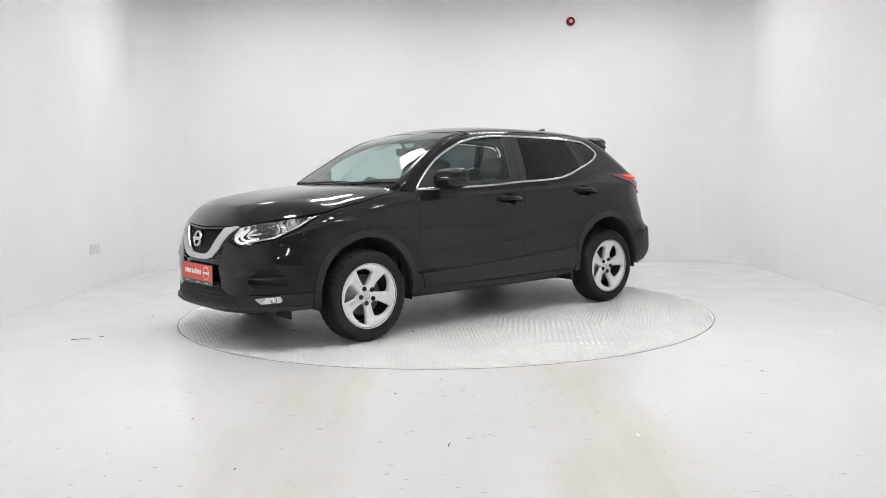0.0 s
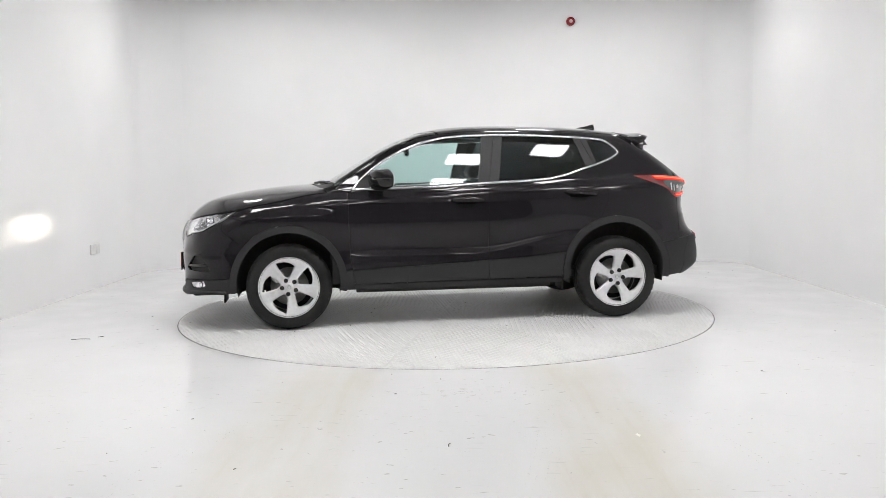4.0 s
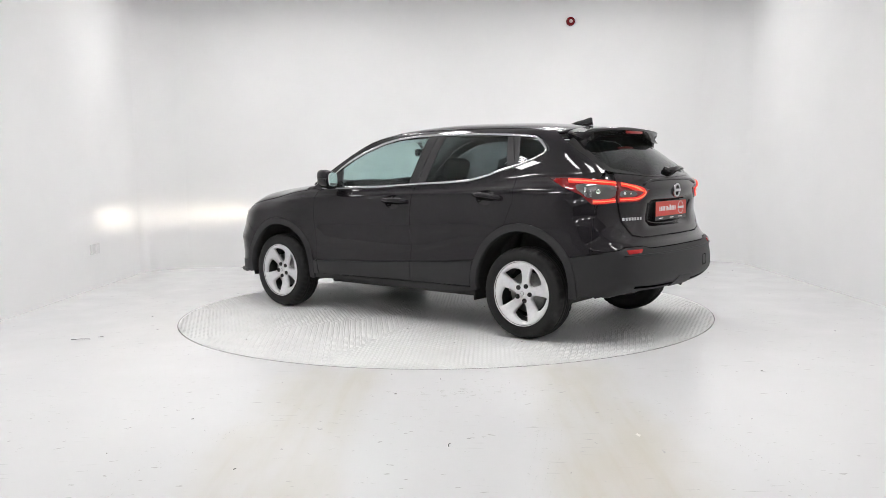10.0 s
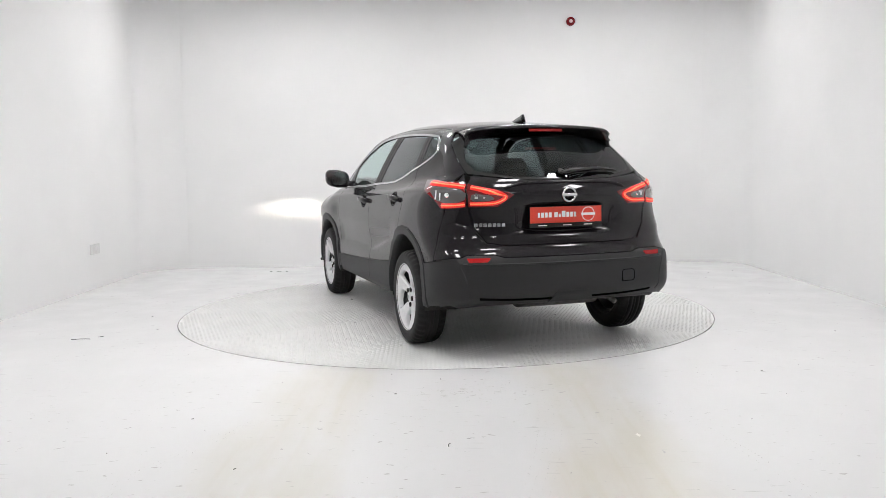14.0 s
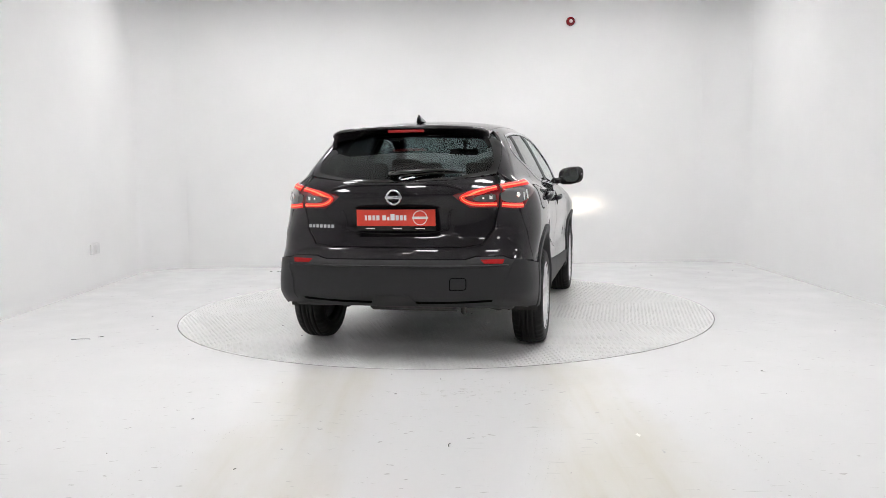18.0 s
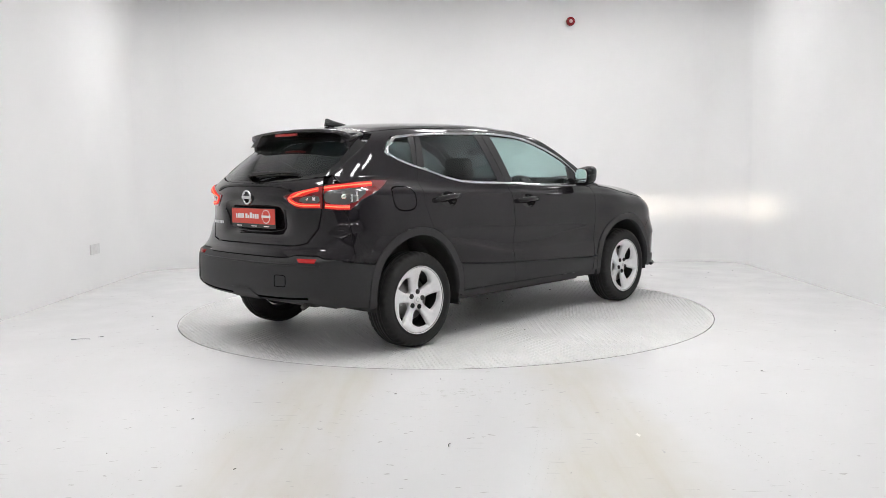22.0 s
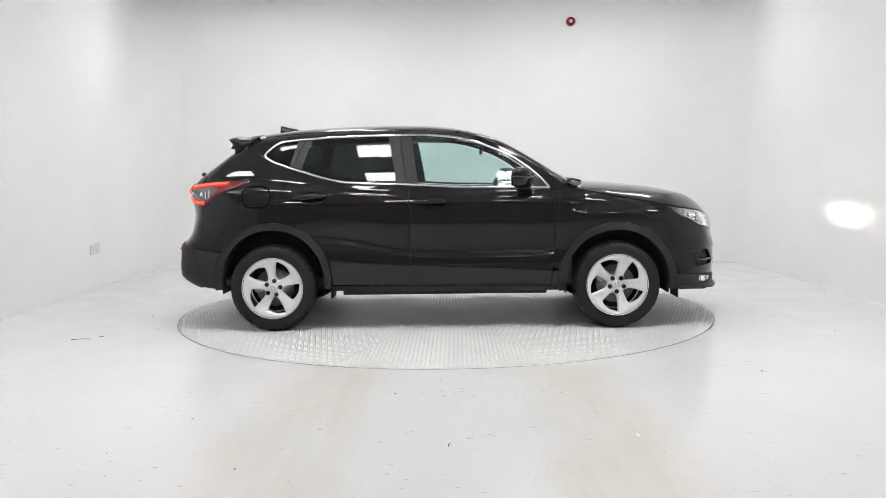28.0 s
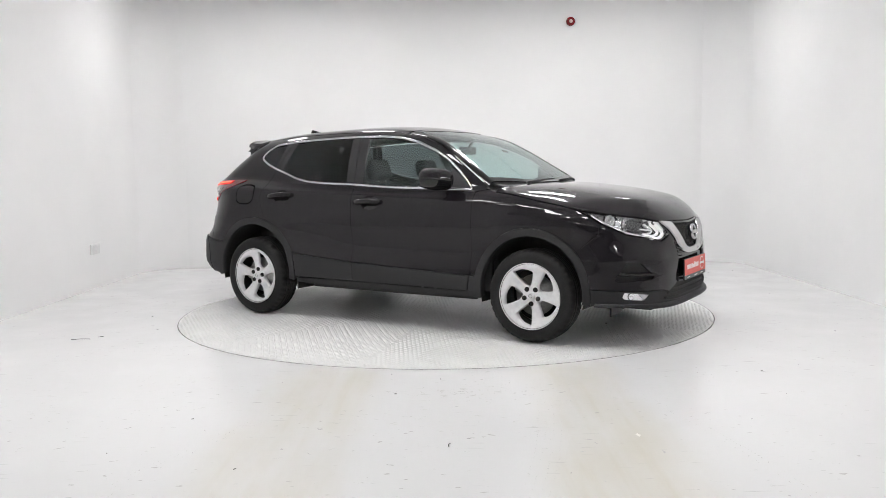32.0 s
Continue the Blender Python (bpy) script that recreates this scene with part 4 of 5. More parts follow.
def head_lamps(car):
    low = [(0.386, 0.760), (0.49, 0.719), (0.616, 0.748), (0.74, 0.774)]
    out = np.concatenate([on_front(low), on_side([(1.955, 0.788), (1.86, 0.836), (1.756, 0.897), (1.668, 0.933), (1.73, 0.926)]), on_front([(0.75, 0.905), (0.60, 0.879), (0.455, 0.845)])])
    for s in (1, -1):
        me = panel(out, "front", grid=0.03, off=-0.13, gap=0.004, depth=0)
        top = part("head_lamp", me if s > 0 else mirrored(me), LAMP_DARK, car, "lit headlamp with clear lens and white chevron")
        top.data.materials[0] = LAMP_DARK
        # bezel that closes the lamp's edge
        A = flat(out, "front")
        A = A if area(A) > 0 else A[::-1]
        A = shrunk(dense(A, 0.03), 0.004)
        S = lifted(A, "front")
        N = normals(S)
        bm = bmesh.new()
        a = [bm.verts.new(tuple((p) * [1, s, 1])) for p in S - 0.004 * N]
        b = [bm.verts.new(tuple((p) * [1, s, 1])) for p in S - 0.13 * N]
        for i in range(len(a)):
            j = (i + 1) % len(a)
            bm.faces.new((a[i], a[j], b[j], b[i]))
        bmesh.ops.recalc_face_normals(bm, faces=bm.faces)
        part("bezel", bm, LAMP_BOWL, top)

        def inset(pts, off, mat, name, label="", side=None, width=0.014):
            P = on_front(pts) if side is None else np.concatenate([on_front(pts), on_side(side)])
            q = strip(P, width, "front", off=off, depth=0.014, crown=0.003)
            return part(name, q if s > 0 else mirrored(q), mat, top, label)

        inset([(0.472, 0.840), (0.412, 0.768), (0.495, 0.734), (0.565, 0.749)], -0.022, DRL, "chevron", "white chevron daytime light", width=0.02)
        inset([(0.515, 0.848), (0.455, 0.783), (0.525, 0.755), (0.60, 0.768)], -0.026, DRL, "inner_chevron", width=0.015)
        inset([(0.565, 0.853), (0.505, 0.795), (0.57, 0.775), (0.62, 0.783)], -0.034, LAMP_BOWL, "third_chevron", width=0.016)
        inset([(0.57, 0.748), (0.74, 0.788)], -0.012, LAMP_BOWL, "lower_brow", side=[(1.95, 0.803), (1.86, 0.852), (1.76, 0.908)], width=0.013)
        inset([(0.52, 0.80), (0.62, 0.818)], -0.03, LAMP_BOWL, "blade", width=0.01)
        # projector and reflector bowls
        for P, r, glow in ((on_front([(0.70, 0.832)])[0], 0.036, True), (on_side([(1.885, 0.862)])[0], 0.034, False)):
            P = P * [1, s, 1]
            d = Vector((1, 0, 0)) if glow else Vector((0.8, 0.6 * s, 0))
            z = Vector((0, 0, 1))
            m = Matrix((z.cross(d) * -1, d, z)).transposed().to_4x4()
            m = Matrix.Translation(Vector(P) - d * 0.05) @ m
            part("reflector_bowl", lathe([(r + 0.006, 0.022), (r + 0.004, 0.024), (r * 1.1, 0.0), (r * 1.1, -0.03)] if glow else [(r + 0.006, 0.022), (r, 0.024), (r * 0.9, 0.0), (r * 0.6, -0.03), (r * 0.3, -0.045), (0, -0.05)], 28, m), LAMP_BOWL, top, "chrome reflector")
            if glow:
                part("projector_ring", lathe([(r * 0.80, 0.02), (r * 0.88, 0.03), (r * 0.95, 0.022), (r * 0.9, 0.01)], 28, m), CHROME, top)
                m = m @ pose(0, 0, 0, -2.6, 0, 0)
                bm = bmesh.new()
                for lo, hi in (((-0.012, -0.058, -0.012), (0.012, 0.022, -0.0034)), ((-0.012, -0.058, 0.0034), (0.012, 0.022, 0.012)), ((-0.022, -0.058, -0.012), (-0.012, 0.022, 0.012)), ((0.012, -0.058, -0.012), (0.022, 0.022, 0.012)), ((-0.022, -0.062, -0.012), (0.022, -0.058, 0.012))):
                    add_box(bm, lo, hi, 0, m)
                part("beam_shade", bm, DARK, top, "black projector shade", smooth=False)
                part("burner", box((-0.0105, -0.0575, -0.0028), (0.0105, -0.054, 0.0028), 0, m), BURNER, top, "glowing lamp", smooth=False)
                g = part("projector_lens", lathe([(0, 0.040), (0.012, 0.0385), (0.022, 0.034), (0.029, 0.027), (0.029, 0.024), (0, 0.024)], 24, m), LAMP_GLASS, top)
                g.visible_shadow = False
        q = panel(out, "front", grid=0.03, off=-0.001, gap=0.004, slab=0.003)
        g = part("lens", q if s > 0 else mirrored(q), LAMP_GLASS, top, "clear plastic lens")
        g.visible_shadow = False


def tail_lamps(car):
    outer = np.concatenate([on_side([(-1.50, 1.153), (-1.62, 1.155), (-1.78, 1.148), (-1.90, 1.138)]), on_rear([(0.655, 1.128), (0.66, 0.983), (0.70, 0.977)]), on_side([(-1.90, 0.972), (-1.845, 0.972), (-1.775, 1.04), (-1.64, 1.095)])])
    inner = on_rear([(0.645, 1.126), (0.50, 1.095), (0.375, 1.062), (0.40, 1.04), (0.475, 0.985), (0.645, 0.983)])
    clear_o = np.concatenate([on_side([(-1.71, 1.10), (-1.80, 1.115)]), on_rear([(0.665, 1.09), (0.667, 1.015)]), on_side([(-1.83, 1.005)])])
    clear_i = on_rear([(0.635, 1.08), (0.52, 1.055), (0.49, 1.035), (0.54, 1.02), (0.635, 1.02)])
    leds_o = ([np.concatenate([on_side([(-1.66, 1.133), (-1.78, 1.128), (-1.90, 1.118)]), on_rear([(0.665, 1.108)])]), 0.030], [np.concatenate([on_side([(-1.845, 0.99), (-1.90, 0.99)]), on_rear([(0.665, 0.999)])]), 0.030])
    leds_i = ([on_rear([(0.635, 1.104), (0.50, 1.078), (0.405, 1.052), (0.425, 1.037), (0.482, 1.004), (0.635, 1.002)]), 0.026],)
    for s in (1, -1):
        for nm, out, clear, leds in (("tail_lamp", outer, clear_o, leds_o), ("tailgate_lamp", inner, clear_i, leds_i)):
            me = panel(out, "rear", grid=0.025, off=0.006, gap=0.0, depth=0.02)
            top = part(nm, me if s > 0 else mirrored(me), TAIL_RED, car, "lit red tail lamp with a smoky clear centre")
            me = panel(clear, "rear", grid=0.025, off=0.008, gap=0.0, depth=0.004, soft=1)
            part("clear_centre", me if s > 0 else mirrored(me), TAIL_CLEAR, top, "smoky clear lens")
            for i, (P, w) in enumerate(leds):
                me = strip(P, w, "rear", off=0.010, depth=0.004, crown=0.003)
                part("light_bar", me if s > 0 else mirrored(me), TAIL_GLOW, top, "glowing red light bar")
                me = strip(P, w * 0.22, "rear", off=0.0135, depth=0.002, crown=0.001)
                part("hot_line", me if s > 0 else mirrored(me), TAIL_HOT, top)
        # small silver facets in the clear centres
        for P, w, h in ((on_side([(-1.87, 1.06)])[0], 0.034, 0.04), (on_side([(-1.80, 1.06)])[0], 0.014, 0.06), (on_side([(-1.83, 1.05)])[0], 0.012, 0.05), (on_rear([(0.60, 1.05)])[0], 0.02, 0.03), (on_rear([(0.555, 1.043)])[0], 0.016, 0.02)):
            part("tail_facet", lathe([(0, 0.008), (w * 0.35, 0.0065), (w * 0.5, 0.003), (w * 0.5, 0)], 16, skin_at(P * [1, s, 1], 0.0085)) if h < w * 1.5 else box((-w / 2, 0, -h / 2), (w / 2, 0.003, h / 2), 0.001, skin_at(P * [1, s, 1], 0.0085)), LAMP_BOWL, car)


def rear_details(car):
    # spoiler; its side fins carry on the flank's slope
    Q = on_side([(-1.54, 1.40)])[0]
    FIN_OUT = Q[1] - float(glass_plan(-1.54)) - 0.07
    ys = np.linspace(-0.54, 0.54, 41)
    bm = bmesh.new()
    secs = []
    for y in ys:
        k = abs(y) / 0.54
        zt = on_top([(-1.50, y * 0.97)])[0][2] + 0.004
        xe = -1.775 + 0.06 * k**2.4 + 0.03 * k**12
        ze = min(1.508 - 0.02 * k**2, zt - 0.004) - 0.012 * k**10
        zu = min(on_top([(-1.66, y * 0.9)])[0][2], ze - 0.03)
        prof = [(-1.505, zt), (-1.60, zt - 0.008 - 0.012 * k), (-1.70 + 0.04 * k, ze + 0.018), (xe, ze), (xe + 0.004, ze - 0.012), (xe + 0.03, ze - 0.02), (-1.70, min(zu + 0.012, ze - 0.02)), (-1.63, zu + 0.01), (-1.52, zt - 0.04)]
        secs.append([bm.verts.new((px, y, pz)) for px, pz in prof])
    for a, b in zip(secs, secs[1:]):
        for i in range(len(a)):
            j = (i + 1) % len(a)
            bm.faces.new((a[i], a[j], b[j], b[i]))
    bm.faces.new(secs[0])
    bm.faces.new(list(reversed(secs[-1])))
    bmesh.ops.recalc_face_normals(bm, faces=bm.faces)
    sp = part("spoiler", bm, PAINT, car, "gloss black roof spoiler")
    part("brake_light", box((-1.768, -0.122, 1.474), (-1.750, 0.122, 1.491), 0.003), TAIL_RED_LIT, sp, "red high brake light")
    for s in (1, -1):
        bm = prism([(-1.46, 1.478), (-1.58, 1.482), (-1.665, 1.476), (-1.685, 1.468), (-1.665, 1.42), (-1.656, 1.385), (-1.65, 1.345), (-1.585, 1.376), (-1.52, 1.42)], -0.03)
        for v in bm.verts:
            v.co.y = s * (v.co.y + FIN_OUT + 0.33 * (1.455 - v.co.z) + float(glass_plan(v.co.x)) - 0.035 * float(ease((v.co.x + 1.60) / 0.12)))
        bmesh.ops.recalc_face_normals(bm, faces=bm.faces)
        part("side_deflector", bm, PAINT, sp, smooth=False)
    # wiper
    a, b = on_rear([(0.02, 1.19)])[0], on_rear([(-0.40, 1.205)])[0]
    w = part("rear_wiper", tube([a + [-0.02, 0, 0], a + [-0.045, -0.06, 0.02], b + [-0.035, 0.1, 0.016], b + [-0.02, 0, 0.006]], [0.022, 0.017, 0.010, 0.006], 10), GLOSS_BLACK, car, "black rear wiper")
    part("blade", tube([a + [-0.012, -0.05, 0.0], (a + b) / 2 + [-0.014, 0, 0.002], b + [-0.012, -0.02, 0]], 0.006, 6), RUBBER, w)
    part("pivot_cover", lathe([(0, 0.03), (0.022, 0.028), (0.028, 0.02), (0.03, 0.0), (0, 0)], 20, skin_at(a, 0)), GLOSS_BLACK, w)
    # badge and lettering bars
    at = skin_at(on_rear([(0, 1.053)])[0], 0.004)
    badge = part("badge", lathe([(0.036, 0.0), (0.038, 0.009), (0.044, 0.012), (0.05, 0.009), (0.052, -0.01), (0.035, -0.01)], 40, at), CHROME, car, "round chrome badge")
    part("bar", box((-0.055, 0.0, -0.011), (0.055, 0.013, 0.011), 0.004, at), CHROME, badge)
    for i in range(7):
        y = 0.605 - i * 0.0285
        P = on_rear([(y, 0.866)])[0]
        part("lettering_bar", box((-0.011, 0, -0.011), (0.011, 0.004, 0.011), 0.0015, skin_at(P, 0.0)), CHROME, car, "chrome lettering block", smooth=False)
    back = min(p[0] for p in on_rear([(y, z) for y in (0, 0.13, 0.26) for z in (0.84, 0.90, 0.95, 0.98)]))
    number_plate(car, pose(back - 0.012, 0, 0.922, 0, 0, -90), 0.105)
    # plate recess lips
    me = strip(np.concatenate([on_rear([(0.36, 0.97), (0.33, 0.90), (0.36, 0.845), (0.2, 0.822), (0, 0.818)]), on_rear([(0.2, 0.822), (0.36, 0.845), (0.33, 0.90), (0.36, 0.97)]) * [1, -1, 1]]), 0.012, "rear", off=0.004, depth=0.006, crown=0.004)
    part("recess_lip", me, PAINT, car)
    # upper ledge over the badge
    me = strip(np.concatenate([on_rear([(0.43, 1.10), (0.35, 1.128), (0.2, 1.135), (0, 1.136)]), on_rear([(0.2, 1.135), (0.35, 1.128), (0.43, 1.10)]) * [1, -1, 1]]), 0.014, "rear", off=0.006, depth=0.008, crown=0.006)
    part("tailgate_ledge", me, PAINT, car)
    # bumper: reflectors, ledge, tow cover, slots
    me = panel(on_rear([(0.695, 0.660), (0.55, 0.660), (0.575, 0.637), (0.685, 0.635)]), "rear", grid=0.03, off=0.010, gap=0.001, depth=0.012)
    pair("reflector", me, REFLECTOR, car, "red bumper reflector")
    me = strip(np.concatenate([on_rear([(0.72, 0.625), (0.5, 0.622), (0.25, 0.622), (0, 0.622)]), on_rear([(0.25, 0.622), (0.5, 0.622), (0.72, 0.625)]) * [1, -1, 1]]), 0.012, "rear", off=0.008, depth=0.008, crown=0.006)
    part("bumper_ledge", me, CLADDING, car)
    me = strip(on_rear([(-0.365, 0.475), (-0.365, 0.55), (-0.465, 0.55), (-0.465, 0.475), (-0.365, 0.475)]), 0.0045, "rear", off=0.0055, depth=0.002, step=0.01, crown=0.0)
    part("tow_cover_joint", me, JOINT, car)
    # black strips give the slots' shade; nothing is cut into the bumper
    me = strip(on_rear([(0.14, 0.392), (0.4, 0.395), (0.62, 0.405)]), 0.014, "rear", off=0.006, depth=0.004, crown=0.0)
    pair("slot_shade_strip", me, JOINT, car)
    me = panel(on_rear([(0.11, 0.44), (-0.11, 0.44), (-0.16, 0.372), (0.16, 0.372)]), "rear", grid=0.04, off=0.012, gap=0, depth=0.012)
    part("bumper_step", me, CLADDING, car)
    me = panel(np.concatenate([on_rear([(0.75, 0.66), (0.70, 0.52), (0.68, 0.40)]), on_side([(-1.88, 0.34), (-1.90, 0.5), (-1.95, 0.65)])]), "rear", grid=0.03, off=0.009, gap=0, depth=0.014, pillow=0.007)
    pair("bumper_corner", me, CLADDING, car)
    # aerial
    bm = bmesh.new()
    base = 1.567
    prof = [(-1.40, 0.056), (-1.405, 0.0), (-1.345, 0.0), (-1.20, 0.0), (-1.26, 0.018), (-1.33, 0.043), (-1.385, 0.058)]
    lanes = []
    for w, k in ((-0.016, 0.3), (-0.004, 1.0), (0.004, 1.0), (0.016, 0.3)):
        lanes.append([bm.verts.new((x, w, base - 0.012 * (x < -1.3) + h * k)) for x, h in prof])
    for a, b in zip(lanes, lanes[1:]):
        for i in range(len(a)):
            bm.faces.new((a[i], a[(i + 1) % len(a)], b[(i + 1) % len(a)], b[i]))
    bm.faces.new(lanes[0])
    bm.faces.new(list(reversed(lanes[-1])))
    bmesh.ops.recalc_face_normals(bm, faces=bm.faces)
    part("aerial_fin", bm, GLOSS_BLACK, car, "gloss black fin aerial")


def side_details(car):
    for x0, z0, tilt in ((-0.095, 0.978, -1.5), (-1.02, 1.022, -5)):
        # cups take a darker black than the door, for the shade inside them
        me = panel(on_side(oval(x0 + 0.02, z0 - 0.006, 0.088, 0.056)), grid=0.014, gap=0, depth=0, off=0.0, pillow=-0.045)
        pair("handle_cup", me, GLOSS_BLACK, car, "gloss black handle recess, darker than the door for its shade")
        for s in (1, -1):
            P = on_side([(x0, z0)])[0] * [1, s, 1]
            m = skin_at(P, 0.006) @ pose(0, 0, 0, 0, tilt * s, 0)
            bm = bmesh.new()
            add_tube(bm, [(-0.130, -0.004, 0), (-0.115, 0.012, 0), (-0.06, 0.025, 0.001), (0, 0.028, 0.002), (0.06, 0.025, 0.001), (0.115, 0.012, 0), (0.130, -0.004, 0)], [0.013, 0.019, 0.021, 0.0215, 0.021, 0.019, 0.013], 12)
            bm.transform(m)
            part("door_handle", bm, PAINT, car, "gloss black door handle")
    me = panel(on_side([(-1.535, 1.119), (-1.325, 1.116), (-1.322, 0.949), (-1.540, 0.949)]), grid=0.03, gap=0, soft=2, off=0.0008, depth=0.003)
    part("fuel_flap_gap", mirrored(me), JOINT, car)
    me = panel(on_side([(-1.526, 1.109), (-1.334, 1.106), (-1.331, 0.959), (-1.531, 0.959)]), grid=0.03, gap=0, soft=2, off=0.0025, depth=0.003)
    part("fuel_flap", mirrored(me), PAINT, car, "gloss black fuel flap")
    # mirrors
    for s in (1, -1):
        top = new("door_mirror")
        top.parent = car
        tagged(top, "gloss black door mirror")
        for nm, lo, hi, mat in (("cap", 0.02, 1.0, PAINT), ("lower_shell", -1.0, 0.0, GLOSS_BLACK)):
            bm = bmesh.new()
            n, k = 24, 10
            grid = []
            for j in range(k + 1):
                w = lo + (hi - lo) * j / k
                row = []
                for i in range(n):
                    t = 2 * math.pi * i / n
                    c, sn = math.cos(t), math.sin(t)
                    rad = (1 - abs(w) ** 3) ** (1 / 3)
                    ex = math.copysign(abs(c) ** 0.6, c) * rad
                    ey = math.copysign(abs(sn) ** 0.6, sn) * rad
                    x = 0.588 + (0.082 if ex > 0 else 0.056) * ex + 0.010 * w
                    y = 0.942 + 0.116 * ey
                    z = 1.155 + 0.081 * w + 0.012 * (y - 0.945) / 0.1
                    row.append(bm.verts.new((x - 0.35 * (y - 0.95), y * s, z)))
                grid.append(row)
            for a, b in zip(grid, grid[1:]):
                for i in range(n):
                    bm.faces.new((a[i], a[(i + 1) % n], b[(i + 1) % n], b[i]))
            bm.faces.new(grid[0])
            bm.faces.new(grid[-1])
            bmesh.ops.recalc_face_normals(bm, faces=bm.faces)
            part(nm, bm, mat, top)
        bm = prism([(0.075 * math.copysign(abs(math.cos(a)) ** 0.7, math.cos(a)), 0.058 * math.copysign(abs(math.sin(a)) ** 0.7, math.sin(a))) for a in [2 * math.pi * i / 32 for i in range(32)]], 0.006, pose(0.5245, 0.945 * s, 1.155, 0, 0, -90 + 19 * s))
        part("mirror_glass", bm, MIRROR, top, "silvered mirror glass", smooth=False)
        part("arm", tube([(0.60, 0.74 * s, 1.105), (0.60, 0.82 * s, 1.108), (0.595, 0.90 * s, 1.125)], [0.035, 0.028, 0.03], 12), GLOSS_BLACK, top)
        part("indicator", tube([(0.684, 0.90 * s, 1.162), (0.662, 0.965 * s, 1.165), (0.622, 1.03 * s, 1.169)], 0.006, 6), LAMP_BOWL, top)
        me = panel(on_side([(0.795, 1.088), (0.56, 1.094), (0.60, 1.16), (0.62, 1.235), (0.68, 1.195), (0.74, 1.145)]), gap=0.0, off=0.001, grid=0.04)
        part("sail_trim", me if s > 0 else mirrored(me), CLADDING, top)
    # mud guards and deflectors under the sills
    for s in (1, -1):
        part("air_deflector", box((1.83, 0.56 * s - 0.10, 0.195), (1.845, 0.56 * s + 0.10, 0.28), 0.004, pose(0, 0, 0)), DARK, car, smooth=False)
        part("jacking_lip", box((-0.80, 0.70 * s - 0.02, 0.25), (0.80, 0.70 * s + 0.02, 0.30), 0.008), DARK, car)
        part("rear_flap", box((-0.88, 0.74 * s - 0.10, 0.24), (-0.865, 0.74 * s + 0.10, 0.33), 0.004), DARK, car)
    # windscreen wipers and cowl
    me = panel(both(on_top([(1.17, 0), (1.15, 0.35), (1.09, 0.6), (0.98, 0.72), (0.90, 0.68), (0.97, 0.5), (1.03, 0.25), (1.045, 0)])), off=-0.014, gap=0, depth=0.01, grid=0.04)
    part("cowl", me, CLADDING, car)
    for a, b in (((1.10, -0.45), (1.03, 0.16)), ((1.11, 0.10), (0.99, 0.58))):
        p, q = on_top([a])[0], on_top([b])[0]
        mid = on_top([((a[0] + b[0]) / 2 + 0.01, (a[1] + b[1]) / 2)])[0]
        part("windscreen_wiper", tube([p + [0, 0, 0.008], mid + [0, 0, 0.014], q + [0, 0, 0.010]], [0.010, 0.008, 0.005], 8), CLADDING, car, "black windscreen wiper")
    me = panel(both(np.concatenate([on_top([(0.95, 0), (0.92, 0.5)]), on_side([(0.88, 1.05), (1.3, 0.95), (1.75, 0.90)]), on_top([(2.05, 0.4), (2.12, 0)])])), off=-0.05, gap=0, depth=0, grid=0.08)
    part("inner_bonnet", me, DARK, car)


def seat(width, name, car, at, label):
    s = new(name)
    s.parent = car
    s.matrix_basis = at
    tagged(s, label)
    w = width / 2
    part("cushion", box((-0.05, -w, 0.0), (0.48, w, 0.16), 0.05, pose(0, 0, 0.0, 0, -6, 0)), SEAT, s)
    part("backrest", box((-0.16, -w, 0.08), (0.0, w, 0.68), 0.06, pose(0, 0, 0, 0, -18, 0)), SEAT, s)
    return s


def headrest(s, y, h=0.66):
    m = pose(0, y, 0, 0, -16, 0)
    part("headrest", box((-0.14, -0.125, h + 0.03), (-0.03, 0.125, h + 0.21), 0.045, m), SEAT, s)
    part("headrest_post", tube([m @ Vector((-0.08, -0.05, h - 0.03)), m @ Vector((-0.08, -0.05, h + 0.05))], 0.006, 6), STEEL, s)
    part("headrest_post", tube([m @ Vector((-0.08, 0.05, h - 0.03)), m @ Vector((-0.08, 0.05, h + 0.05))], 0.006, 6), STEEL, s)


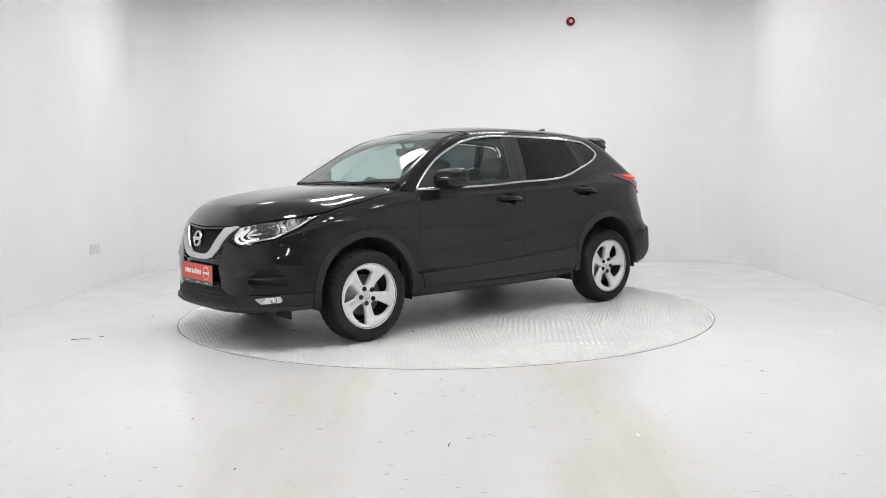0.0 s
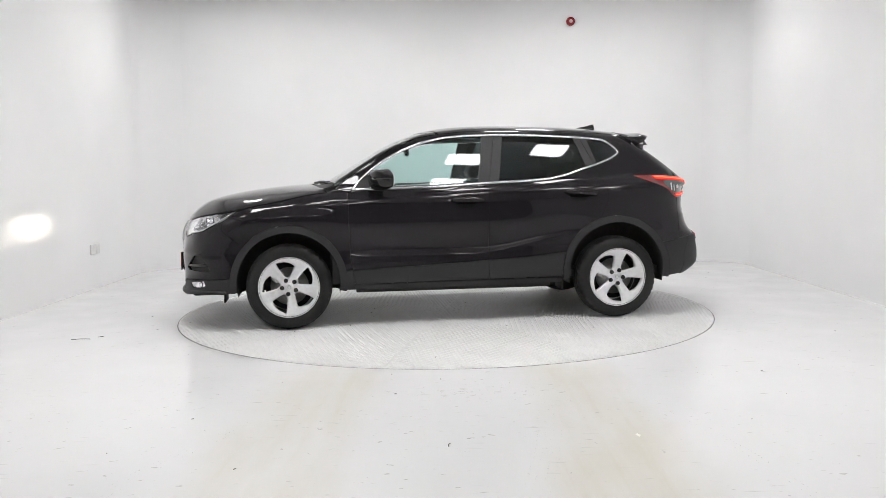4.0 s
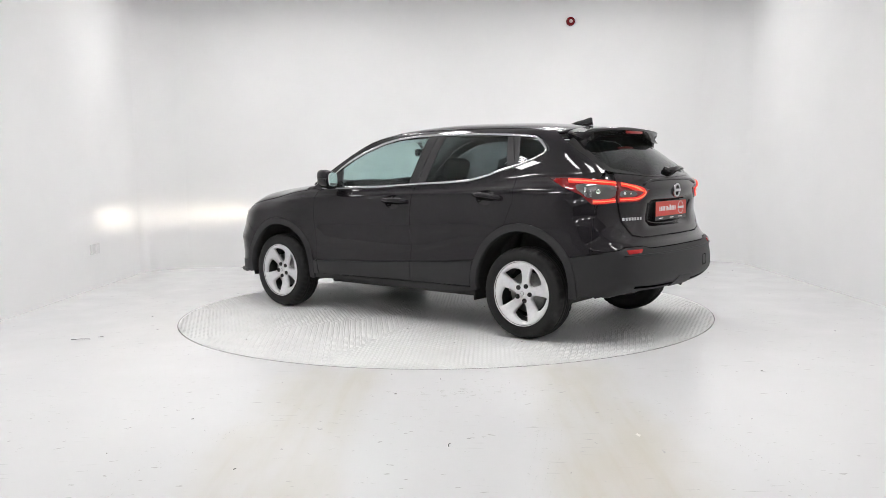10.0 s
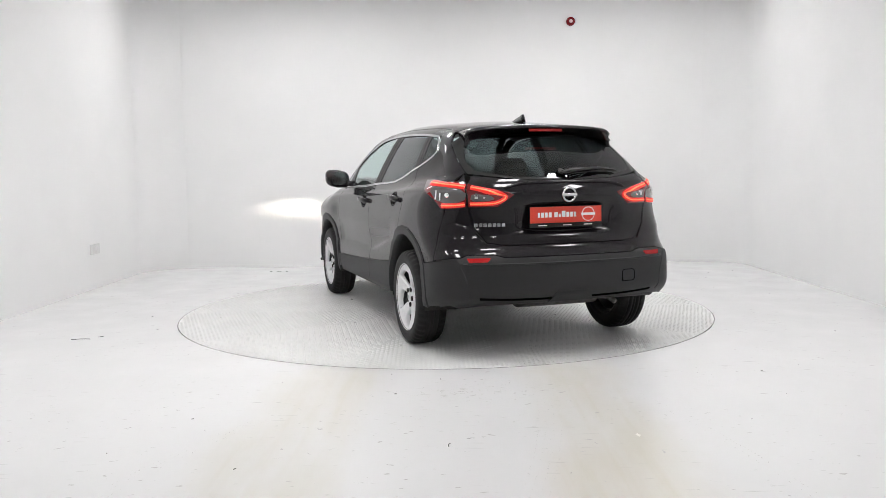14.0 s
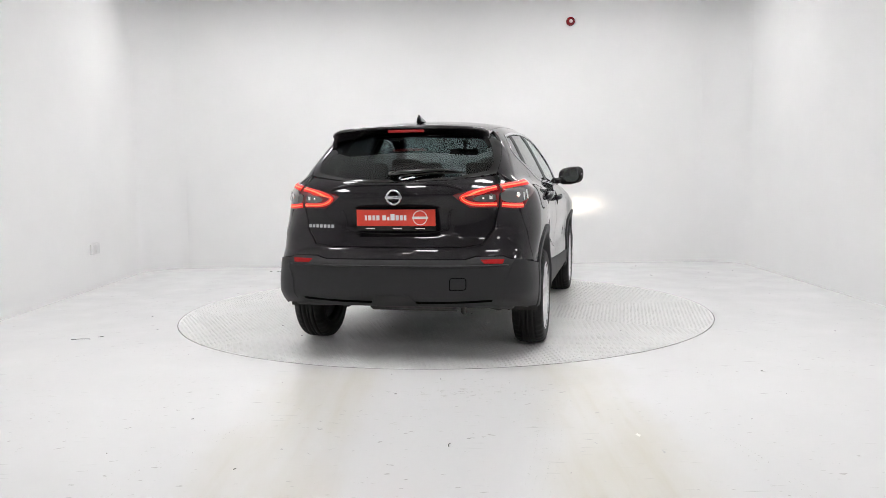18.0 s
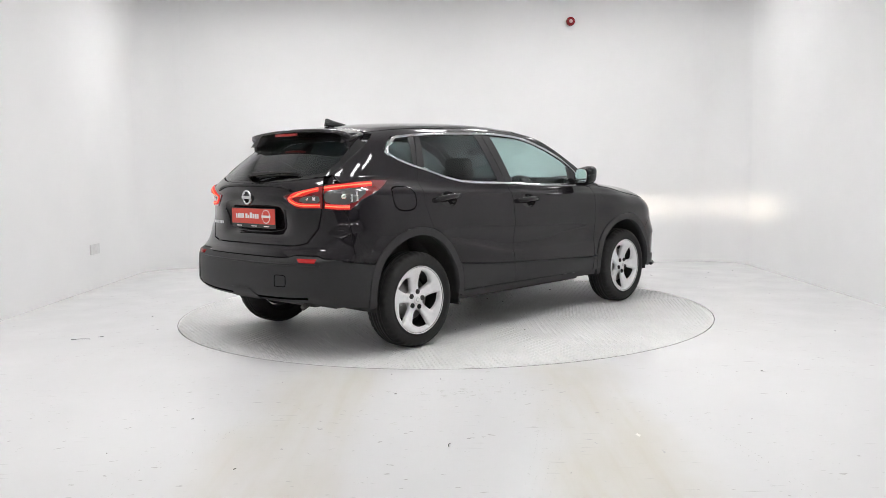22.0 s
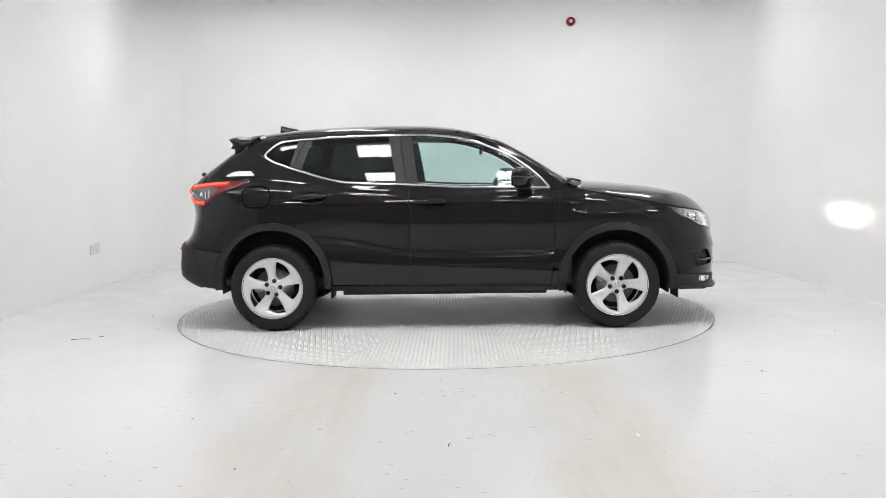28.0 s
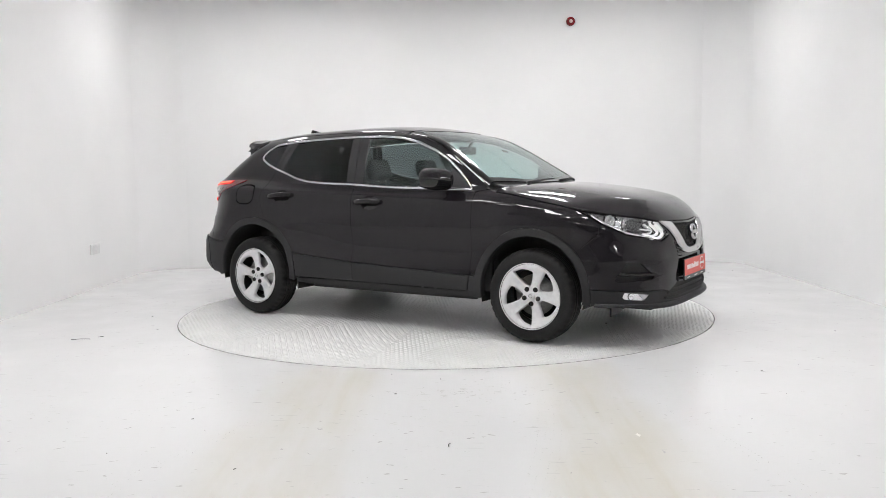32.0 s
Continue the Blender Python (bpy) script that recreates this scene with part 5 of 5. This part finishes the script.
def interior(car):
    for s in (1, -1):
        f = seat(0.5, "front_seat", car, pose(-0.05, 0.37 * s, 0.50), "dark cloth front seat with headrest")
        headrest(f, 0)
    r = seat(1.28, "rear_seat", car, pose(-0.88, 0, 0.50), "dark cloth rear bench seat with headrests")
    for y in (-0.42, 0, 0.42):
        headrest(r, y, 0.62)
    # door trims and inner shell
    me = panel(on_side([(0.98, 1.04), (0.98, 0.32), (-0.84, 0.32), (-0.92, 0.6), (-1.1, 0.86), (-1.5, 0.88), (-1.75, 0.75), (-1.93, 0.7), (-1.93, 1.1), (-1.5, 1.2), (-1.2, 1.2), (-0.9, 1.12), (0.5, 1.06)]), grid=0.06, off=-0.07, gap=0, depth=0.0)
    pair("door_trim", me, TRIM, car, "black interior trim")
    me = panel(both(np.concatenate([on_top([(0.13, 0), (0.1, 0.3)]), on_side([(0.02, 1.505), (-0.8, 1.522), (-1.4, 1.48)]), on_top([(-1.48, 0.3), (-1.5, 0)])])), grid=0.07, off=-0.045, gap=0, depth=0)
    part("headliner", me, HEADLINER, car, "grey headliner")
    part("cabin_floor", box((-1.95, -0.74, 0.33), (1.0, 0.74, 0.40), 0.02), TRIM, car)
    part("parcel_shelf", box((-1.92, -0.62, 1.06), (-1.28, 0.62, 1.08), 0.008), TRIM, car)
    part("bulkhead", box((0.96, -0.74, 0.33), (1.0, 0.74, 1.03), 0.01), TRIM, car)
    d = part("dashboard", box((0.50, -0.72, 0.72), (0.99, 0.72, 1.035), 0.06), TRIM, car, "black dashboard")
    part("instrument_hood", box((0.50, -0.54, 1.0), (0.72, -0.2, 1.085), 0.03), TRIM, d)
    part("screen", box((0.488, -0.12, 0.92), (0.505, 0.12, 1.05), 0.005), GLOSS_BLACK, d)
    m = pose(0.36, -0.37, 0.985, 0, -65, 0)
    bm = bmesh.new()
    add_tube(bm, [m @ Vector((0.185 * math.cos(a), 0.185 * math.sin(a), 0)) for a in [2 * math.pi * i / 40 for i in range(40)]], 0.016, 8, True)
    sw = part("steering_wheel", bm, TRIM, car, "black steering wheel")
    for a in (0, 180, 270):
        part("wheel_spoke", tube([m @ Vector((0.05 * math.cos(radians(a + 90)), 0.05 * math.sin(radians(a + 90)), -0.01)), m @ Vector((0.18 * math.cos(radians(a + 90)), 0.18 * math.sin(radians(a + 90)), 0))], 0.014, 8), TRIM, sw)
    part("wheel_boss", box((-0.07, -0.08, -0.03), (0.07, 0.08, 0.01), 0.02, m), TRIM, sw)
    part("steering_column", tube([m @ Vector((0, 0, -0.02)), m @ Vector((0, 0, -0.25))], 0.035, 10), TRIM, sw)
    mr = part("interior_mirror", box((0.30, -0.13, 1.345), (0.325, 0.13, 1.41), 0.012), GLOSS_BLACK, car, "black rear-view mirror")
    part("mirror_stalk", tube([(0.32, 0, 1.40), (0.36, 0, 1.45), (0.37, 0, 1.475)], [0.012, 0.014, 0.03], 8), TRIM, mr)
    part("mirror_face", box((0.297, -0.12, 1.352), (0.301, 0.12, 1.403), 0.001), MIRROR, mr, smooth=False)


def car_body(car):
    # front door
    me = panel(on_side([(0.854, 1.055), (0.852, 0.8), (0.846, 0.62), (0.834, 0.452), *MOULD[2:5], (-0.26, 0.81), (-0.27, 1.10), (0.07, 1.083), (0.5, 1.073), (0.80, 1.068)]), holes=[on_side(oval(-0.075, 0.972, 0.088, 0.056))], grid=0.02)
    fd = pair("front_door", me, PAINT, car)
    me = panel(on_side([(0.83, 0.45), *MOULD[2:5], (-0.257, 0.345), (0.81, 0.335)]), off=0.006)
    wl = panel(on_side([(0.832, 0.448), (0.884, 0.448), (0.877, 0.40), (0.877, 0.33), (0.816, 0.333)]), off=0.006)
    pair("wing_cladding", wl, CLADDING, car, "matt black plastic cladding")
    for p, m in zip(fd, (me, mirrored(me))):
        part("lower_cladding", m, CLADDING, p, "matt black plastic cladding")
    # rear door
    me = panel(on_side([(-0.27, 1.105), (-0.26, 0.81), (-0.26, 0.5), (-0.59, 0.52), (-0.885, 0.548), *arc(ARCH_R, 0.452, 21, 72, 7), (-1.22, 0.91), (-1.25, 0.99), (-1.24, 1.06), (-1.21, 1.16), (-1.175, 1.238), *BELT[7:3:-1]]), holes=[on_side(oval(-1.00, 1.016, 0.088, 0.056))], grid=0.02)
    rd = pair("rear_door", me, PAINT, car)
    me = panel(on_side([(-0.26, 0.498), (-0.59, 0.518), (-0.88, 0.545), (-0.865, 0.42), (-0.86, 0.35), (-0.257, 0.345)]), off=0.006)
    for p, m in zip(rd, (me, mirrored(me))):
        part("lower_cladding", m, CLADDING, p, "matt black plastic cladding")
    me = panel(on_side([(0.90, 0.33), (-0.87, 0.34), (-0.86, 0.30), (-0.50, 0.285), (0.88, 0.285)]), off=-0.012, depth=0.05)
    pair("sill", me, CLADDING, car)
    # front wing
    me = panel(on_side([(0.854, 1.058), (0.92, 1.074), (0.97, 1.074), (1.02, 1.056), (1.15, 1.04), (1.33, 1.003), (1.54, 0.965), (1.655, 0.939), (1.752, 0.893), (1.822, 0.850), (1.822, 0.775), (1.687, 0.667), *arc(ARCH_F, 0.452, 40, 168, 16), (0.839, 0.47), (0.846, 0.62), (0.852, 0.8)]), grid=0.02, gap=0.003)
    pair("front_wing", me, PAINT, car)
    for c, a, b, nm in ((ARCH_F, -8.5, 189, "front"), (ARCH_R, -8, 188, "rear")):
        out = arc(c, 0.449, a, b, 30)
        inn = arc(c, 0.398, b, a, 30)
        me = panel(on_side(out + inn), off=0.01, gap=0.0, depth=0.05, grid=0.03)
        pair("wheel_arch_trim", me, CLADDING, car, "matt black plastic wheel arch trim")
    # rear quarter with the C pillar
    seam = [(-1.86, 1.205), (-1.82, 1.232), (-1.71, 1.30), (-1.60, 1.367), (-1.54, 1.405), (-1.47, 1.455), (-1.42, 1.487)]
    me = panel(on_side([*arc(ARCH_R, 0.452, 72, 150, 10), (-1.725, 0.615), (-1.86, 0.635), (-1.86, 0.9), *seam, (-1.27, 1.475), (-1.355, 1.428), (-1.425, 1.36), (-1.40, 1.33), *BELT[9:7:-1], (-1.175, 1.238), (-1.21, 1.16), (-1.24, 1.06), (-1.25, 0.99), (-1.22, 0.91)]), grid=0.02, gap=0.0015)
    pair("rear_quarter", me, PAINT, car)
    glass = on_rear([(0, 1.162), (0.35, 1.172), (0.57, 1.215), (0.595, 1.28), (0.555, 1.385), (0.48, 1.445), (0, 1.465)])
    me = panel(both(np.concatenate([on_rear([(0, 1.148), (0.35, 1.158), (0.60, 1.19)]), on_side([(-1.875, 1.196), *seam[1:5]]), on_rear([(0.50, 1.47), (0, 1.485)])])), "rear", grid=0.035, holes=[both(glass)], gap=0.003, off=0.0)
    part("tailgate_frame", me, GLOSS_BLACK, car, "gloss black rear window surround")
    # roof side rail and A pillar
    up = [(-1.47, 1.487), (-1.2, 1.515), (-0.8, 1.532), (-0.4, 1.538), (-0.1, 1.53), (0.1, 1.512), (0.27, 1.482), (0.46, 1.412), (0.59, 1.335), (0.73, 1.245), (0.86, 1.155), (0.96, 1.082)]
    me = panel(on_side([*up, (0.84, 1.062), *HEAD[::-1][:-3]]), grid=0.014, gap=0.002)
    pair("roof_rail", me, PAINT, car)
    # roof
    me = panel(both(np.concatenate([on_top([(0.20, 0), (0.17, 0.3)]), on_side([(0.09, 1.512), (-0.1, 1.533), (-0.4, 1.541), (-0.8, 1.535), (-1.2, 1.518), (-1.46, 1.489)]), on_top([(-1.52, 0.3), (-1.53, 0.0)])])), grid=0.05)
    me.materials.append(PAINT)
    part("roof", me, PAINT, car)
    # bonnet
    nose_z = curve([0, 0.275, 0.45, 0.6, 0.75], [0.838, 0.849, 0.855, 0.887, 0.913])
    me = panel(both(np.concatenate([on_top([(1.16, 0), (1.14, 0.35), (1.08, 0.6)]), on_side([(1.01, 1.060), (1.15, 1.045), (1.33, 1.008), (1.54, 0.97), (1.66, 0.945), (1.75, 0.932)]), on_front([(y, nose_z(y)) for y in np.linspace(0.75, 0, 24)])])), grid=0.04)
    part("bonnet", me, PAINT, car)
    # windscreen and side glass
    screen = both(np.concatenate([on_top([(0.19, 0), (0.16, 0.3)]), on_side([(0.12, 1.512), (0.28, 1.484), (0.47, 1.412), (0.60, 1.335), (0.74, 1.245), (0.87, 1.155), (0.95, 1.10)]), on_top([(1.0, 0.5), (1.06, 0.25), (1.075, 0)])]))
    me = panel(screen, grid=0.028, slab=0.005, gap=0.004, off=-0.003)
    g = part("windscreen", me, GLASS, car, "clear windscreen with a faint green tint")
    g.visible_shadow = False
    A = flat(screen, "long")
    A = dense(A if area(A) > 0 else A[::-1], 0.05)
    me = panel(screen, grid=0.028, gap=0.004, off=0.0, depth=0.002, holes=[lifted(shrunk(A, 0.052), "long")])
    part("screen_border", me, GLOSS_BLACK, car, "black printed border of the windscreen")
    for pts in ([(-0.23, 1.11), (-0.30, 1.50), (-0.40, 1.50), (-0.32, 1.11)], [(-1.06, 1.466), (-1.11, 1.462), (-1.185, 1.26), (-1.13, 1.25)]):
        pair("pillar", panel(on_side(pts), grid=0.04, gap=0, off=-0.014, depth=0), DARK, car)
    fw = [(-0.19, 1.125), (0.07, 1.108), (0.5, 1.097), (0.79, 1.09), (0.74, 1.145), (0.65, 1.222), (0.545, 1.29), (0.42, 1.355), (0.24, 1.422), (0.06, 1.462), (-0.11, 1.480), (-0.25, 1.484)]
    rw = [(-0.355, 1.128), (-0.42, 1.485), (-0.55, 1.482), (-0.82, 1.474), (-1.03, 1.462), (-1.10, 1.25), (-1.04, 1.225), (-0.93, 1.186), (-0.78, 1.154), (-0.58, 1.140)]
    qw = [(-1.135, 1.456), (-1.26, 1.437), (-1.345, 1.398), (-1.372, 1.36), (-1.36, 1.335), (-1.31, 1.312), (-1.19, 1.268)]
    for nm, pts, mt in (("front_window", fw, GLASS), ("rear_window", rw, PRIVACY), ("quarter_window", qw, PRIVACY)):
        me = panel(on_side(pts), grid=0.05, slab=0.004, gap=0.0, off=-0.004)
        for o in pair(nm, me, mt, car, "clear side glass" if mt is GLASS else "dark privacy glass"):
            o.visible_shadow = False
    # pillar trims
    for pts in ([(-0.27, 1.118), (-0.34, 1.49), (-0.25, 1.487), (-0.19, 1.122)], [(-0.28, 1.12), (-0.35, 1.49), (-0.425, 1.488), (-0.36, 1.126)], [(-1.03, 1.465), (-1.075, 1.467), (-1.165, 1.25), (-1.10, 1.245)], [(-1.085, 1.468), (-1.14, 1.46), (-1.195, 1.268), (-1.175, 1.25)]):
        pair("pillar_trim", panel(on_side(pts), gap=0.001, grid=0.04, off=-0.001), CLADDING, car)
    me = strip(on_side(BELT), 0.017, off=0.004, ease=1)
    pair("belt_moulding", me, CHROME, car, "chrome strip along the belt line")
    me = strip(on_side(HEAD), 0.017, off=0.004, ease=1)
    pair("window_moulding", me, CHROME, car, "chrome strip round the side windows")
    front_end(car)
    # rear bumper and tailgate
    me = panel(both(np.concatenate([on_rear([(0, 0.663), (0.46, 0.663), (0.52, 0.68), (0.69, 0.68), (0.72, 0.667)]), on_side([(-1.86, 0.632), (-1.725, 0.61), *arc(ARCH_R, 0.452, 150, 180, 4), (-1.77, 0.33)]), on_rear([(0.6, 0.37), (0, 0.36)])])), "rear", grid=0.035, off=0.004)
    part("rear_bumper", me, CLADDING, car, "matt dark plastic rear bumper")
    me = panel(both(np.concatenate([on_rear([(0, 1.15), (0.35, 1.16), (0.60, 1.185), (0.645, 1.13), (0.638, 0.96), (0.618, 0.85), (0.55, 0.755), (0.45, 0.737), (0, 0.737)])])), "rear", grid=0.035)
    part("tailgate", me, PAINT, car)
    me = panel(both(np.concatenate([on_rear([(0, 0.732), (0.45, 0.732), (0.56, 0.75), (0.628, 0.85), (0.648, 0.96), (0.655, 1.13), (0.64, 1.185)]), on_side([(-1.86, 1.20), (-1.86, 0.9), (-1.86, 0.64)]), on_rear([(0.72, 0.672), (0.69, 0.685), (0.52, 0.685), (0.46, 0.668), (0, 0.668)])])), "rear", grid=0.03, gap=0.0015)
    part("bumper_upper", me, PAINT, car)
    me = panel(both(glass), "rear", grid=0.04, slab=0.004, gap=0.001, off=-0.003)
    g = part("tailgate_window", me, PRIVACY, car, "dark rear window")
    g.visible_shadow = False


HOLE = [(-4, 0.172), (8, 0.188), (20, 0.200), (38, 0.212), (38.5, 0.17), (38, 0.13), (36, 0.096), (21, 0.072), (7, 0.076), (-2, 0.122)]


def tyre_mesh():
    """A road tyre: grooved tread and notched shoulders."""
    prof = [(0.222, 0.085), (0.230, 0.097), (0.243, 0.103), (0.246, 0.1005), (0.262, 0.1055), (0.290, 0.106), (0.312, 0.100), (0.325, 0.089), (0.332, 0.074)]
    groove = [(0.3355, 0.060), (0.3365, 0.050), (0.329, 0.049), (0.329, 0.041), (0.337, 0.040), (0.338, 0.016), (0.3295, 0.015), (0.3295, 0.006), (0.338, 0.005)]
    half = prof + groove
    prof = half + [(r, -y) for r, y in reversed(half)]
    n = 168
    bm = bmesh.new()
    rings = []
    for r, y in prof:
        ring = []
        for i in range(n):
            rr = r - 0.0045 * min(1, max(0, (r - 0.25) / 0.08))
            if i % 4 == 0 and 0.318 < r < 0.3362 and abs(y) > 0.055:
                rr -= 0.009
            a = 2 * math.pi * i / n
            ring.append(bm.verts.new((rr * math.cos(a), y, rr * math.sin(a))))
        rings.append(ring)
    for a, b in zip(rings, rings[1:]):
        for i in range(n):
            bm.faces.new((a[i], a[(i + 1) % n], b[(i + 1) % n], b[i]))
    bmesh.ops.recalc_face_normals(bm, faces=bm.faces)
    return bm


def wheel():
    top = new("wheel")
    part("tyre", tyre_mesh(), RUBBER, top, "black road tyre")
    rim = part("rim", lathe([(0.242, 0.090), (0.240, 0.099), (0.2355, 0.1005), (0.231, 0.098), (0.228, 0.088), (0.227, 0.066), (0.236, 0.066)], 72), SILVER, top, "silver alloy rim")
    part("barrel", lathe([(0.211, 0.066), (0.205, 0.05), (0.20, 0.0), (0.205, -0.06), (0.222, -0.09), (0.226, -0.07), (0.224, 0.04)], 72), DARK, rim, "dark inner barrel")
    # spoked face with five leaning pockets
    n = 90
    A = np.array([(0.230 * math.cos(2 * math.pi * i / n), 0.230 * math.sin(2 * math.pi * i / n)) for i in range(n)])
    holes = []
    for k in range(5):
        h = np.array([(-r * math.cos(radians(a + 18 + 72 * k)), r * math.sin(radians(a + 18 + 72 * k))) for a, r in HOLE])
        holes.append(dense(rounded(h, 1, 0.12), 0.008))
    V, T = sheet(A, 0.009, holes)
    r = np.linalg.norm(V, axis=1)
    gap = np.min([gap_to(h, V) for h in holes], 0)
    th = (180 - np.degrees(np.arctan2(V[:, 1], V[:, 0]))) % 72
    lean = np.clip((th - 52 + 36) % 72 - 36, -20, 20) / 20
    y = np.interp(r, [0, 0.035, 0.045, 0.09, 0.17, 0.20, 0.222, 0.230], [0.070, 0.070, 0.064, 0.072, 0.087, 0.092, 0.096, 0.094])
    y = y - 0.013 * np.abs(lean) ** 1.0 * np.clip((r - 0.05) / 0.05, 0, 1) * np.clip((0.20 - r) / 0.04, 0, 1)
    y = y - 0.010 * np.clip(1 - gap / 0.009, 0, 1) ** 1.5 * (r < 0.212)
    P = np.stack([V[:, 0], y, V[:, 1]], 1)
    bm = bmesh.new()
    vs = [bm.verts.new(tuple(p)) for p in P]
    for t in T:
        bm.faces.new([vs[i] for i in t])
    bmesh.ops.recalc_face_normals(bm, faces=bm.faces)
    if sum(f.normal.y for f in bm.faces) < 0:
        bmesh.ops.reverse_faces(bm, faces=bm.faces)
    rim_e = [e for e in bm.edges if e.is_boundary]
    ext = bmesh.ops.extrude_edge_only(bm, edges=rim_e)
    for v in ext["geom"]:
        if isinstance(v, bmesh.types.BMVert):
            v.co.y -= 0.022
    part("spokes", bm, SILVER, top, "five broad silver spokes")
    cap = part("centre_cap", lathe([(0, 0.081), (0.02, 0.080), (0.029, 0.077), (0.032, 0.068), (0.0, 0.068)], 28), SILVER, top)
    part("cap_ring", lathe([(0.011, 0.0815), (0.0125, 0.083), (0.015, 0.0815), (0.0125, 0.079)], 24), CHROME, cap)
    for k in range(5):
        a = radians(180 - (54 + 72 * k))
        m = pose(0.056 * math.cos(a), 0.0, 0.056 * math.sin(a))
        # a dark disc, proud of the spokes, gives the nut hole's shade
        nut = part("wheel_nut", lathe([(0.0175, 0.066), (0.0168, 0.0745), (0.0145, 0.0735), (0.013, 0.0715), (0, 0.0715)], 14, m), DARK, top, "raised dark disc for the shade of a wheel nut recess")
        part("nut_head", lathe([(0, 0.0765), (0.006, 0.0765), (0.0085, 0.0745), (0.0085, 0.066)], 6, m), CLADDING, nut)
    part("brake_disc", lathe([(0.0, 0.025), (0.07, 0.025), (0.075, 0.008), (0.148, 0.008), (0.148, -0.012), (0.0, -0.012)], 48), STEEL, top, "grey steel brake disc")
    part("dust_shield", lathe([(0.0, -0.03), (0.19, -0.03), (0.19, -0.05), (0, -0.05)], 40), DARK, top)
    part("brake_caliper", box((-0.05, -0.02, 0.09), (0.05, 0.03, 0.155), 0.012, pose(0, 0, 0, 0, 60, 0)), STEEL, top)
    return top


def build_car():
    car = thing("car", "black five-door crossover car with silver alloy wheels", "car")
    car_body(car)
    w = wheel()
    w.parent = car
    first = True
    for x, s, roll in ((WHEEL_X, 1, -10), (WHEEL_X, -1, 0), (-WHEEL_X, 1, 11), (-WHEEL_X, -1, 25)):
        m = pose(x, s * 0.785, WHEEL_Z, 0, 0, 0 if s > 0 else 180) @ pose(0, 0, 0, 0, roll, 0)
        if first:
            w.matrix_basis = m
            first = False
        else:
            copy_thing(w, m)
    head_lamps(car)
    tail_lamps(car)
    rear_details(car)
    side_details(car)
    interior(car)
    # wheel wells and floor
    for s in (1, -1):
        for c in (ARCH_F, ARCH_R):
            bm = bmesh.new()
            ring = [[bm.verts.new((c[0] + r * math.cos(radians(t)), y * s, c[1] + r * math.sin(radians(t)))) for t in range(-14, 195, 8)] for r, y in ((0.402, 0.868), (0.402, 0.55), (0.30, 0.55))]
            for p, q in zip(ring, ring[1:]):
                for i in range(len(p) - 1):
                    bm.faces.new((p[i], p[i + 1], q[i + 1], q[i]))
            bm.faces.new(ring[2])
            bmesh.ops.recalc_face_normals(bm, faces=bm.faces)
            part("wheel_well", bm, DARK, car)
    part("rear_axle_beam", tube([(-1.32, -0.66, 0.30), (-1.25, 0, 0.29), (-1.32, 0.66, 0.30)], 0.045, 10), DARK, car)
    for s in (1, -1):
        part("suspension_arm", tube([(-1.0, 0.55 * s, 0.36), (-1.3, 0.62 * s, 0.24)], 0.03, 8), DARK, car)
    part("silencer", lathe([(0, -0.30), (0.07, -0.30), (0.085, -0.285), (0.085, 0.285), (0.07, 0.30), (0, 0.30)], 24, pose(-1.78, -0.05, 0.35) @ Matrix.Diagonal((1.25, 1, 0.8, 1))), OLD_STEEL, car, "grey steel silencer under the boot")
    part("tail_pipe", tube([(-1.80, -0.32, 0.345), (-1.90, -0.40, 0.335), (-1.97, -0.42, 0.31)], 0.02, 12), OLD_STEEL, car, "grey steel tail pipe turned down")
    for s in (1, -1):
        part("rear_damper", tube([(-1.42, 0.56 * s, 0.24), (-1.46, 0.54 * s, 0.62)], 0.03, 10), DARK, car)
    part("underbody", box((-1.20, -0.54, 0.265), (1.95, 0.54, 0.33), 0.03), DARK, car)
    return car


CAR = build_car()


def motions():
    times = [0.5 * i for i in range(65)]
    turn = [(t, CAR_TURN + CAR_RATE * t) for t in times]
    walk(TURNTABLE, [(t, pose(0, 0, 0, 0, 0, a)) for t, a in turn])
    walk(CAR, [(t, pose(0, 0, 0, 0, 0, a) @ pose(CAR_OFF[0], CAR_OFF[1], 0.008)) for t, a in turn])


motions()
